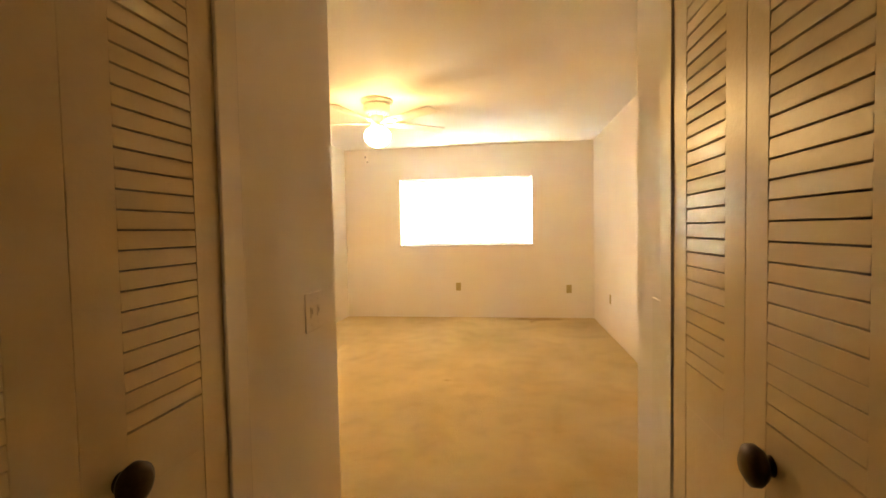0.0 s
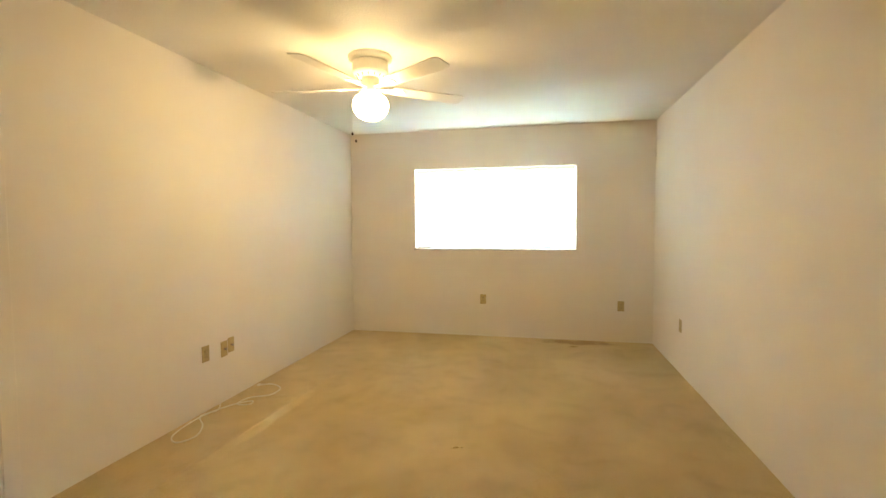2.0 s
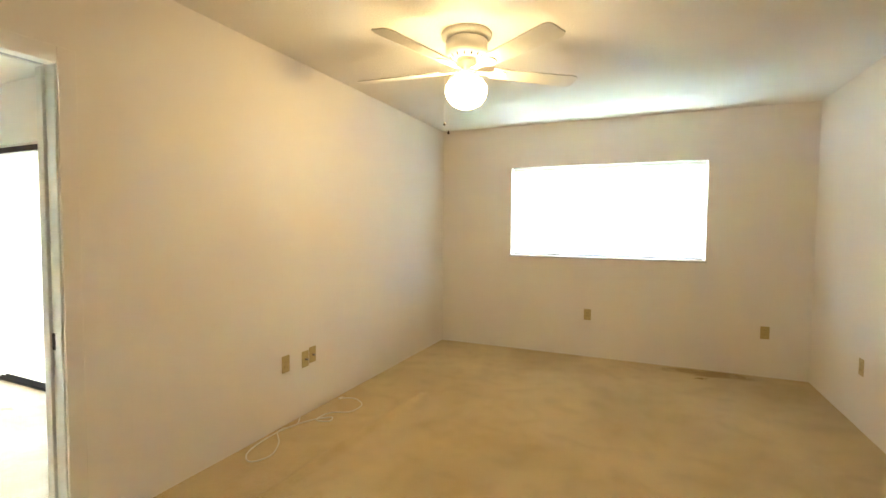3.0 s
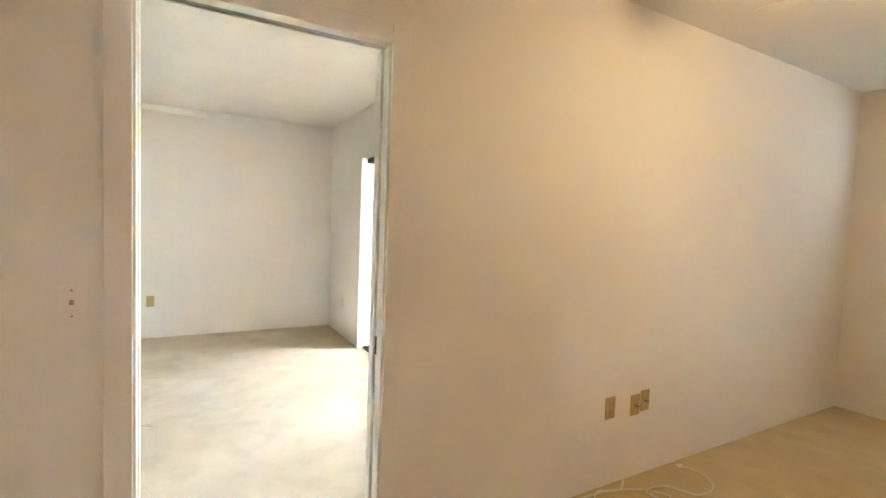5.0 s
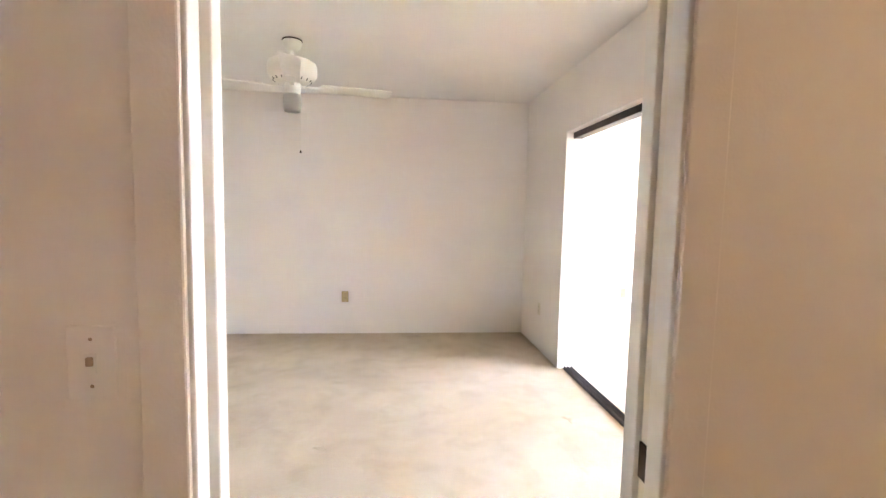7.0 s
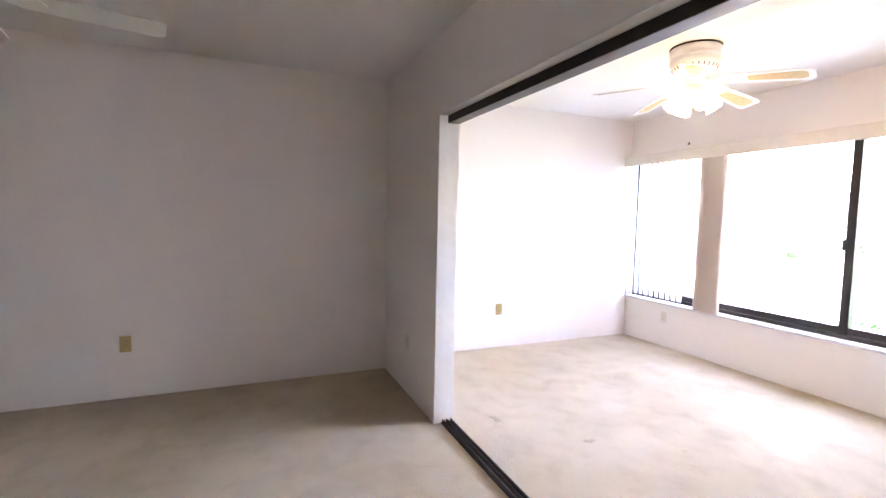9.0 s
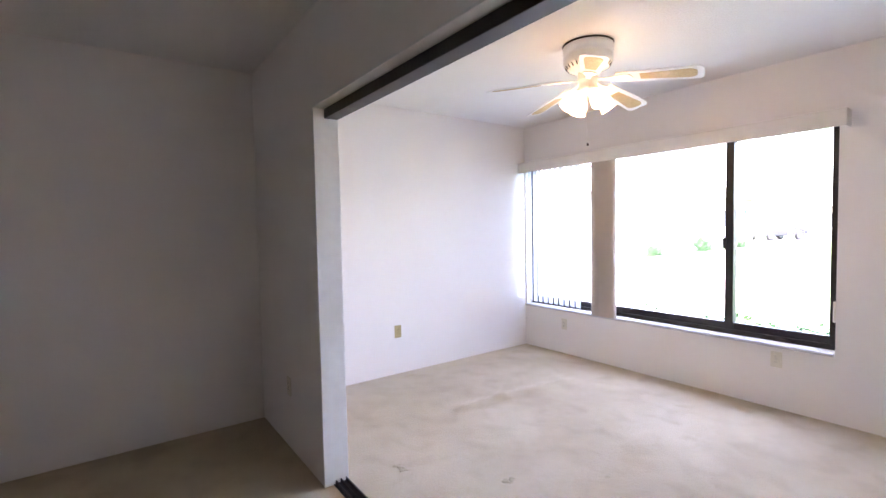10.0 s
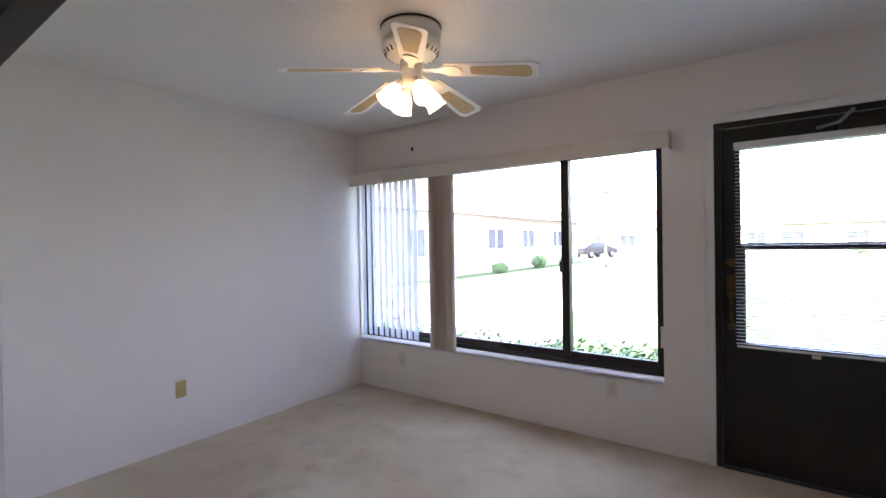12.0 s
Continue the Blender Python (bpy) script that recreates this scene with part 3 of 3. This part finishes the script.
part("grip", tube([(-3.347, yd - 0.008 - 0.045 * math.sin(math.pi * k / 10), 1.05 - 0.20 * k / 10) for k in range(11)], 0.009, 10), BRASS, lock)
part("foot", lathe(((0.022, 0), (0.022, 0.005), (0.012, 0.009)), 20, Matrix.Translation((-3.347, yd, 0.845)) @ Matrix.Rotation(radians(90), 4, "X")), BRASS, lock)
part("deadbolt", lathe(((0.026, 0), (0.026, 0.006), (0.020, 0.014), (0.006, 0.015)), 24, Matrix.Translation((-3.347, yd, 1.225)) @ Matrix.Rotation(radians(90), 4, "X")), BRASS, door, "aged brass deadbolt")
part("closer_arm", tube(((-2.95, yd - 0.005, 1.955), (-2.86, yd - 0.05, 1.965), (-2.80, BY1 + 0.005, 2.03)), 0.009), STEEL, door, "dull metal closer arm")
part("closer_body", block(-2.86, -2.56, yd - 0.045, yd, 1.925, 1.975, 0.008), BRONZE, door)

dblind = thing("mini_blind", pose(0, 0, 0), "white open horizontal mini blind on the door glass", "window blind")
part("headrail", block(gx0 - 0.03, gx1 + 0.03, yd - 0.034, yd - 0.004, gz1 + 0.0, gz1 + 0.04, 0.003), WHITE_PAINT, dblind)
part("bottom_rail", block(gx0 - 0.022, gx1 + 0.022, yd - 0.028, yd - 0.010, gz0 - 0.028, gz0 - 0.016, 0.003), WHITE_PAINT, dblind)
flat = mesh_of("slat", mini_slat(gx1 - gx0 + 0.05, 3), MINI_BLIND)
z = gz0 - 0.004
while z < gz1:
    shared("slat", flat, dblind, pose((gx0 + gx1) / 2, yd - 0.019, z))
    z += 0.0205
part("clip", block(-2.98, -2.94, yd - 0.03, yd - 0.002, gz0 - 0.05, gz0 - 0.034, 0.003), IVORY, dblind, "ivory hold-down clip")

# ---- slider opening: lining, top and bottom tracks ----
trim = thing("trim_3", pose(0, 0, 0), "white lining and dark track of the removed sliding door", "door track", kind="structure")
part("lining", block(SLX0, SLX0 + 0.012, LY1 - 0.004, SY0 + 0.004, -0.02, SLZ - 0.0125, 0.003), WHITE_PAINT, trim)
part("lining", block(SLX1 - 0.012, SLX1, LY1 - 0.004, SY0 + 0.004, -0.02, SLZ - 0.0125, 0.003), WHITE_PAINT, trim)
part("lining", block(SLX0, SLX1, LY1 - 0.004, SY0 + 0.004, SLZ - 0.012, SLZ, 0.003), WHITE_PAINT, trim)
for y in (3.768, 3.796, 3.826):
    part("bottom_track", block(SLX0 + 0.0125, SLX1 - 0.0125, y, y + 0.005, 0.004, 0.022), TRACK, trim)
part("top_track", block(SLX0 + 0.0125, SLX1 - 0.0125, 3.765, 3.838, SLZ - 0.06, SLZ - 0.0125, 0.003), BRONZE, trim)
part("bottom_track", block(SLX0 + 0.0125, SLX1 - 0.0125, 3.758, 3.838, -0.03, 0.004), TRACK, trim, "dark aluminium floor track")


# ---- ceiling fans ----
F1X, F1Y, F1A, F1R, F1BZ = -0.967, 4.249, 39.3, 0.695, -0.206
F3X, F3Y, F3A, F3R, F3BZ = -4.595, 5.266, 20.9, 0.628, -0.205


def blade_outline(r0, r1, w0, w1, n=10):
    """Half-rounded paddle outline along +x."""
    pts = [(r0, -w0), (r1 - 0.045, -w1)]
    pts += [(r1 - 0.045 + 0.045 * math.sin(math.pi / 2 * k / n), -w1 + 0.03 * (1 - math.cos(math.pi / 2 * k / n))) for k in range(1, n + 1)]
    return pts + [(x, -y) for x, y in reversed(pts)]


def plate_bm(outline, z0, z1):
    bm = bmesh.new()
    lo = [bm.verts.new((x, y, z0)) for x, y in outline]
    hi = [bm.verts.new((x, y, z1)) for x, y in outline]
    bm.faces.new(lo[::-1])
    bm.faces.new(hi)
    for i in range(len(lo)):
        j = (i + 1) % len(lo)
        bm.faces.new((lo[i], lo[j], hi[j], hi[i]))
    return bm


def fan_blades(root, z, first, r0, r1, w0, w1, pitch, inset, count=5, droop=0.0):
    blade = mesh_of("blade", plate_bm(blade_outline(r0, r1, w0, w1), -0.003, 0.003), BLADE_WHITE)
    neck = [(0.06, -0.017), (r0 - 0.04, -0.013), (r0 - 0.015, -0.022), (r0 + 0.01, -0.036), (r0 + 0.05, -0.040), (r0 + 0.075, -0.030), (r0 + 0.088, -0.012)]
    iron = mesh_of("blade_iron", bevelled(plate_bm(neck + [(x, -y) for x, y in reversed(neck)], -0.0085, -0.0032), 0.0015, 1), FAN_WHITE)
    cane = mesh_of("inset", plate_bm(blade_outline(r0 + 0.13, r1 - 0.035, w0 - 0.022, w1 - 0.022), -0.0045, -0.003), CANE) if inset else None
    for k in range(count):
        m = pose(0, 0, z, 0, 0, first + 360 / count * k) @ pose(0, 0, 0, 0, droop, 0) @ pose(0, 0, 0, pitch, 0, 0)
        b = shared("blade", blade, root, m)
        shared("blade_iron", iron, b, pose(0, 0, 0))
        if cane:
            tagged(shared("inset", cane, b, pose(0, 0, 0)), "tan woven cane inset")


def pull_chain(root, x, y, z1, z0, reach=1.0):
    c = part("pull_chain", tube(((x, y, z1), (x * reach, y * reach, z1 - 0.075), (x * reach, y * reach, z0)), 0.0009, 6), CORD, root, "thin pale pull chain")
    part("bob", lathe(((0.002, 0.02), (0.006, 0.012), (0.007, 0.004), (0.002, 0)), 14, Matrix.Translation((x * reach, y * reach, z0 - 0.02))), KNOB, c)


def vents(root, r, z, n, mat):
    me = mesh_of("vent_slot", block(-0.003, 0.003, -0.002, 0.002, -0.012, 0.012, 0.001), mat)
    for k in range(n):
        a = 2 * math.pi * k / n
        shared("vent_slot", me, root, pose(r * math.cos(a), r * math.sin(a), z, 0, 0, math.degrees(a) + 90) @ pose(0, 0, 0, 35, 0, 0))


fan = thing("ceiling_fan", pose(F1X, F1Y, H), "white five-blade flush ceiling fan with a lit globe", "ceiling fan")
part("canopy", lathe(((0.142, 0), (0.145, -0.006), (0.142, -0.026), (0.122, -0.036), (0.100, -0.038)), 40), FAN_WHITE, fan, "shallow white mounting dish")
part("motor_housing", lathe(((0.100, -0.034), (0.118, -0.045), (0.120, -0.105), (0.108, -0.125), (0.070, -0.140), (0.05, -0.142)), 40), FAN_WHITE, fan)
vents(fan, 0.092, -0.134, 14, SLOT)
part("switch_housing", lathe(((0.055, -0.140), (0.056, -0.175), (0.045, -0.190), (0.058, -0.215), (0.074, -0.244), (0.03, -0.247)), 32), FAN_WHITE, fan)
fan_blades(fan, F1BZ, F1A, 0.16, F1R, 0.050, 0.066, -11, False)
part("globe", lathe(((0.050, -0.238), (0.062, -0.250), (0.098, -0.268), (0.117, -0.298), (0.120, -0.330), (0.110, -0.364), (0.085, -0.396), (0.048, -0.416), (0.004, -0.422)), 40), GLOBE_GLOW, fan, "lit white glass globe")
pull_chain(fan, -0.044, -0.021, -0.185, -0.55, 2.05)
pull_chain(fan, -0.042, -0.054, -0.185, -0.515, 2.05)

fan = thing("ceiling_fan", pose(F3X, F3Y, H), "white five-blade ceiling fan with cane insets and four lit tulip shades", "ceiling fan")
part("canopy", lathe(((0.148, 0), (0.152, -0.002), (0.152, -0.005), (0.142, -0.009)), 40), KNOB, fan, "dark ring against the ceiling")
part("motor_housing", lathe(((0.140, -0.006), (0.148, -0.012), (0.148, -0.055), (0.143, -0.060), (0.140, -0.072), (0.146, -0.078), (0.146, -0.112), (0.124, -0.140), (0.072, -0.166), (0.055, -0.168)), 44), FAN_WHITE, fan)
vents(fan, 0.130, -0.134, 26, SLOT)
part("switch_housing", lathe(((0.058, -0.166), (0.060, -0.220), (0.048, -0.234), (0.056, -0.248), (0.066, -0.268), (0.05, -0.288), (0.02, -0.296)), 32), FAN_WHITE, fan)
fan_blades(fan, F3BZ, F3A, 0.17, F3R, 0.052, 0.070, -12, True, 5, 7.0)
tulip = mesh_of("shade", lathe(((0.020, 0), (0.030, -0.012), (0.040, -0.035), (0.046, -0.06), (0.043, -0.08), (0.052, -0.102), (0.049, -0.101), (0.038, -0.078), (0.02, -0.02)), 20), TULIP_GLOW)
for k in range(4):
    a = F3A + 43 + 90 * k
    m = pose(0, 0, -0.268, 0, 0, a) @ pose(0.052, 0, 0, 0, -38, 0)
    arm = part("lamp_arm", lathe(((0.014, 0.01), (0.016, -0.02), (0.024, -0.035), (0.022, -0.045)), 16), FAN_WHITE, fan)
    arm.matrix_basis = m
    tagged(shared("shade", tulip, arm, pose(0, 0, -0.042)), "lit frosted tulip shade")
pull_chain(fan, 0.01, -0.02, -0.28, -0.595)

fan = thing("ceiling_fan", pose(-4.75, 1.63, H), "white four-blade ceiling fan on a short rod, unlit", "ceiling fan")
part("ceiling_ring", lathe(((0.066, 0), (0.068, -0.004), (0.068, -0.008), (0.06, -0.01)), 32), KNOB, fan, "dark ring against the ceiling")
part("canopy", lathe(((0.062, -0.008), (0.064, -0.02), (0.055, -0.05), (0.03, -0.072), (0.014, -0.075)), 32), FAN_WHITE, fan)
part("rod", lathe(((0.013, -0.07), (0.013, -0.125), (0.03, -0.132), (0.05, -0.142)), 20), FAN_WHITE, fan)
part("motor_housing", lathe(((0.05, -0.138), (0.135, -0.143), (0.158, -0.158), (0.163, -0.185), (0.163, -0.232), (0.150, -0.256), (0.100, -0.288), (0.05, -0.292)), 44), FAN_WHITE, fan)
vents(fan, 0.128, -0.271, 18, SLOT)
part("switch_housing", lathe(((0.055, -0.290), (0.055, -0.345), (0.046, -0.356), (0.052, -0.362)), 28), FAN_WHITE, fan)
fan_blades(fan, -0.305, 101, 0.19, 0.68, 0.050, 0.064, -12, False, 4)
part("shade", lathe(((0.046, -0.360), (0.059, -0.366), (0.061, -0.44), (0.055, -0.478), (0.051, -0.478), (0.055, -0.44), (0.052, -0.372)), 28), FROSTED, fan, "unlit frosted glass shade")
pull_chain(fan, 0.05, 0.052, -0.33, -0.745, 1.25)

# ---- cord and marks on the carpet ----
cord = thing("phone_cord", pose(0, 0, 0), "loose off-white telephone cord lying on the tan carpet", "cord")
way = [(-2.155, 4.20, 0.006), (-2.10, 4.10, 0.006), (-2.14, 3.98, 0.006), (-2.02, 3.86, 0.006),
       (-1.95, 3.72, 0.006), (-2.00, 3.62, 0.006), (-2.09, 3.68, 0.006), (-2.13, 3.85, 0.006), (-2.12, 4.05, 0.006), (-2.05, 4.22, 0.006), (-1.96, 4.30, 0.006),
       (-1.94, 4.24, 0.006), (-2.03, 4.22, 0.009), (-2.02, 4.36, 0.006), (-1.90, 4.44, 0.006), (-1.90, 4.58, 0.006), (-2.02, 4.66, 0.006), (-2.12, 4.62, 0.006)]
smooth = []
for i in range(len(way) - 1):
    a, b, c, d = (Vector(way[max(0, min(len(way) - 1, i + k))]) for k in (-1, 0, 1, 2))
    for s in range(6):
        u = s / 6
        smooth.append(0.5 * ((2 * b) + (c - a) * u + (2 * a - 5 * b + 4 * c - d) * u * u + (3 * b - a - 3 * c + d) * u ** 3))
part("cable", tube(smooth, 0.0045, 8), CORD, cord)
part("plug", block(-2.13, -2.11, 4.60, 4.64, 0.002, 0.012, 0.002), CORD, cord)


def scrap(x, y, size, mat, label, name="carpet_tuft"):
    bm = bmesh.new()
    rnd = random.Random(int(x * 1000 + y * 100))
    for _ in range(16):
        px, py = rnd.gauss(0, size * 0.4), rnd.gauss(0, size * 0.22)
        r = size * rnd.uniform(0.12, 0.25)
        lathe(((r, 0), (r * 0.8, r * 0.25), (0.001, r * 0.4)), 7, Matrix.Translation((px, py, -0.002)), bm)
    root = thing(name, pose(x, y, 0.002, 0, 0, rnd.uniform(0, 90)), label, "carpet tuft", "carpet tufts")
    part("tuft", bm, mat, root)


TUFT = material("loose_pile", (0.40, 0.33, 0.22), (0.55, 0.46, 0.31), 60, 0.95, bump=0.6, bump_scale=250, fine=0.4)
RUST = material("stained_pile", (0.30, 0.19, 0.06), (0.40, 0.27, 0.10), 30, 0.95, bump=0.6, bump_scale=250, fine=0.4)
for x, y, s in ((-3.892, 1.951, 0.05), (-4.842, 1.927, 0.045), (-4.549, 4.506, 0.05), (-5.01, 4.122, 0.06), (-4.15, 3.45, 0.05)):
    scrap(x, y, s, TUFT, "frayed tuft of pile on the beige carpet")
scrap(-0.329, 3.91, 0.03, RUST, "small brown scrap on the tan carpet")

scrap(0.49, 6.37, 0.05, RUST, "small brown scrap on the stained tan carpet")
scrap(-4.35, 5.35, 0.03, TUFT, "frayed tuft of pile on the beige carpet")
scrap(-4.25, 4.95, 0.03, TUFT, "frayed tuft of pile on the beige carpet")

# ---- outdoors ----
structure("ground", block(-400, 400, OUT + 0.001, 900, GROUND - 0.3, GROUND), GRASS, "bright green mown lawn")
bm = bmesh.new()
low = [bm.verts.new((x, y, GROUND + 0.002)) for x, y in ((-13.5, 9.0), (-5.6, 9.6), (-11.6, 30.0), (-12.2, 36.5), (-13.5, 36.5))]
top = [bm.verts.new((v.co.x, v.co.y, GROUND + 0.03)) for v in low]
bm.faces.new(top)
for i in range(5):
    bm.faces.new((low[i], low[(i + 1) % 5], top[(i + 1) % 5], top[i]))
structure("pavement", bm, CONCRETE, "pale concrete forecourt along the neighbouring wing")
structure("road", block(-60, 60, 43.0, 49.5, GROUND, GROUND + 0.02), ASPHALT, "grey parking lane before the far houses")


def foliage(bm, count, place, size, rnd):
    for _ in range(count):
        c = place(rnd)
        n = Vector((rnd.gauss(0, 1), rnd.gauss(0, 1), rnd.gauss(0.5, 0.8))).normalized()
        u = n.orthogonal().normalized()
        v = n.cross(u)
        s = size * rnd.uniform(0.6, 1.3)
        q = [bm.verts.new(c + s * w) for w in (-u, 0.45 * v + 0.1 * n, u, -0.45 * v + 0.1 * n)]
        bm.faces.new(q)


def hedge():
    root = thing("hedge", pose(0, 0, 0), "low clipped green hedge under the window", "hedge")
    rnd = random.Random(5)
    bm = bmesh.new()

    def place(r):
        x = r.uniform(-8.6, -3.45)
        top_z = 0.39 + 0.10 * noise.noise(Vector((x * 1.6, 2, 0))) + 0.05 * noise.noise(Vector((x * 6, 5, 0)))
        t = r.random() ** 0.5
        return Vector((x, 7.62 + r.uniform(-0.34, 0.34) * (1 - 0.3 * t), GROUND + (top_z - GROUND) * t + r.gauss(0, 0.03)))
    foliage(bm, 7000, place, 0.034, rnd)
    tagged(part("leaves", bm, LEAF, root), kind="stuff")
    for k in range(14):
        x = -8.4 + 0.37 * k
        part("stem", tube(((x, 7.62, GROUND - 0.02), (x + 0.03, 7.6, 0.0), (x - 0.02, 7.64, 0.2)), 0.010, 6), KNOB, root)


hedge()


def shrub(x, y, r, high, seed):
    root = thing("shrub", pose(x, y, GROUND), "rounded green garden shrub by the far wall", "shrub", "garden shrubs")
    rnd = random.Random(seed)
    bm = bmesh.new()

    def place(q):
        d = Vector((q.gauss(0, 1), q.gauss(0, 1), q.gauss(0, 1))).normalized() * q.random() ** 0.4
        bump = 1 + 0.3 * noise.noise(d * 2.5 + Vector((seed, 0, 0)))
        return Vector((d.x * r * bump, d.y * r * bump, max(0.03, high / 2 + d.z * high / 2 * bump)))
    foliage(bm, 900, place, 0.09, rnd)
    part("leaves", bm, LEAF, root)
    part("stem", tube(((0, 0, -0.02), (0.03, 0, high * 0.5)), 0.03, 8), KNOB, root)


for x, y, r, hgt, s in ((-14.2, 28.3, 0.42, 0.75, 3), (-14.2, 23.6, 0.4, 0.5, 4), (-14.3, 33.0, 0.4, 0.6, 6), (-8.5, 56.6, 0.8, 1.1, 8), (3.0, 56.6, 0.9, 1.2, 9)):
    shrub(x, y, r, hgt, s)


def row_house(m, length, openings, label):
    """A one-storey row house: its front runs along +x from 0 and faces -y; openings are (x, width, bottom, top, is_door)."""
    root = thing("row_house", m, label, "house", "row houses")
    depth, eave = 9.0, 2.9
    holes = tuple((x, x + w, b, t) for x, w, b, t, _ in openings)
    part("wall", wall_mesh("x", 0, length, 0, 0.25, holes, -0.2, eave), STUCCO, root)
    bm = box(bmesh.new(), 0, 0.25, 0.25, depth, -0.2, eave)
    box(bm, length - 0.25, length, 0.25, depth, -0.2, eave)
    box(bm, 0.25, length - 0.25, depth - 0.25, depth, -0.2, eave)
    part("wall", bm, STUCCO, root)
    o = 0.7
    bm = bmesh.new()
    lo = [bm.verts.new(c) for c in ((-o, -o, eave), (length + o, -o, eave), (length + o, depth + o, eave), (-o, depth + o, eave))]
    up = [bm.verts.new((v.co.x, v.co.y, eave + 0.18)) for v in lo]
    ridge = [bm.verts.new((depth / 2, depth / 2, eave + 2.1)), bm.verts.new((length - depth / 2, depth / 2, eave + 2.1))]
    bm.faces.new(lo[::-1])
    for i in range(4):
        bm.faces.new((lo[i], lo[(i + 1) % 4], up[(i + 1) % 4], up[i]))
    bm.faces.new((up[0], up[1], ridge[1], ridge[0]))
    bm.faces.new((up[1], up[2], ridge[1]))
    bm.faces.new((up[2], up[3], ridge[0], ridge[1]))
    bm.faces.new((up[3], up[0], ridge[0]))
    part("roof", bm, ROOF, root)
    part("fascia", block(-o - 0.03, length + o + 0.03, -o - 0.04, -o - 0.004, eave - 0.04, eave + 0.2), WHITE_PAINT, root)
    for x, w, b, t, is_door in openings:
        if is_door:
            d = part("door", block(x + 0.05, x + w - 0.05, 0.10, 0.15, b, t - 0.05, 0.01), STUCCO, root, "pale house door")
            part("door_frame", wall_mesh("x", x, x + w, 0.06, 0.2, ((x + 0.05, x + w - 0.05, b, t - 0.05),), b, t), WHITE_PAINT, d)
        else:
            f = part("window", wall_mesh("x", x, x + w, 0.06, 0.14, ((x + 0.07, x + w / 2 - 0.03, b + 0.07, t - 0.07), (x + w / 2 + 0.03, x + w - 0.07, b + 0.07, t - 0.07)), b, t), WHITE_PAINT, root)
            part("pane", block(x + 0.07, x + w / 2 - 0.03, 0.10, 0.11, b + 0.07, t - 0.07), FAR_GLASS, f)
            part("pane", block(x + w / 2 + 0.03, x + w - 0.07, 0.10, 0.11, b + 0.07, t - 0.07), FAR_GLASS, f)
            part("sill", block(x - 0.08, x + w + 0.08, -0.06, 0.06, b - 0.09, b), STUCCO, f)


near = [(1.5, 1.3, 0.9, 2.2, False), (5.5, 1.1, 0.0, 2.3, True), (7.9, 1.9, 1.15, 2.3, False), (11.9, 1.8, 1.15, 2.3, False), (15.1, 0.95, 0.0, 2.2, True), (16.5, 1.7, 1.15, 2.3, False), (19.2, 1.2, 1.15, 2.3, False)]
row_house(pose(-15.0, 16.0, GROUND, 0, 0, 90), 21.0, near, "long pale stucco row house with a brown roof beside the forecourt")
far = []
for k in range(9):
    far += [(1.5 + 7.5 * k, 1.8, 0.8, 2.2, False), (4.3 + 7.5 * k, 0.95, 0.0, 2.1, True), (6.2 + 7.5 * k, 1.6, 0.8, 2.2, False)]
row_house(pose(-34.0, 58.0, GROUND), 70.0, far, "long pale stucco row house with a brown roof across the lawn")

post = thing("street_lamp", pose(-11.0, 30.4, GROUND), "slim pale post lamp standing on the lawn", "street lamp")
part("pole", lathe(((0.09, -0.05), (0.07, 0.3), (0.05, 4.2)), 14), STEEL, post)
part("head", lathe(((0.05, 4.2), (0.2, 4.3), (0.22, 4.5), (0.1, 4.65)), 16), STEEL, post)


def parked_car(m):
    root = thing("car", m, "dark parked car in front of the far houses", "car")
    side = [(-2.2, 0.35), (2.15, 0.35), (2.2, 0.7), (1.95, 0.86), (1.0, 0.95), (0.45, 1.38), (-1.0, 1.42), (-1.75, 0.98), (-2.2, 0.9)]
    bm = bmesh.new()
    a = [bm.verts.new((x, -0.85, z)) for x, z in side]
    b = [bm.verts.new((x, 0.85, z)) for x, z in side]
    bm.faces.new(a)
    bm.faces.new(b[::-1])
    for i in range(len(a)):
        bm.faces.new((a[i], a[(i + 1) % len(a)], b[(i + 1) % len(a)], b[i]))
    body = part("body", bevelled(bm, 0.08, 3), CAR_PAINT, root)
    for y in (-0.856, 0.856):
        part("side_window", block(-1.3, 0.7, y - 0.006, y + 0.006, 0.98, 1.28, 0.004), FAR_GLASS, body)
    for x in (-1.35, 1.35):
        for y in (-0.8, 0.8):
            w = part("wheel", lathe(((0.2, -0.11), (0.32, -0.10), (0.34, 0), (0.32, 0.10), (0.2, 0.11)), 24, Matrix.Translation((x, y, 0.34)) @ Matrix.Rotation(radians(90), 4, "X")), RUBBER, root)
            part("rim", lathe(((0.19, -0.115), (0.19, 0.115)), 20, Matrix.Translation((x, y, 0.34)) @ Matrix.Rotation(radians(90), 4, "X")), STEEL, w)


parked_car(pose(-16.4, 45.4, GROUND + 0.02, 0, 0, 66))
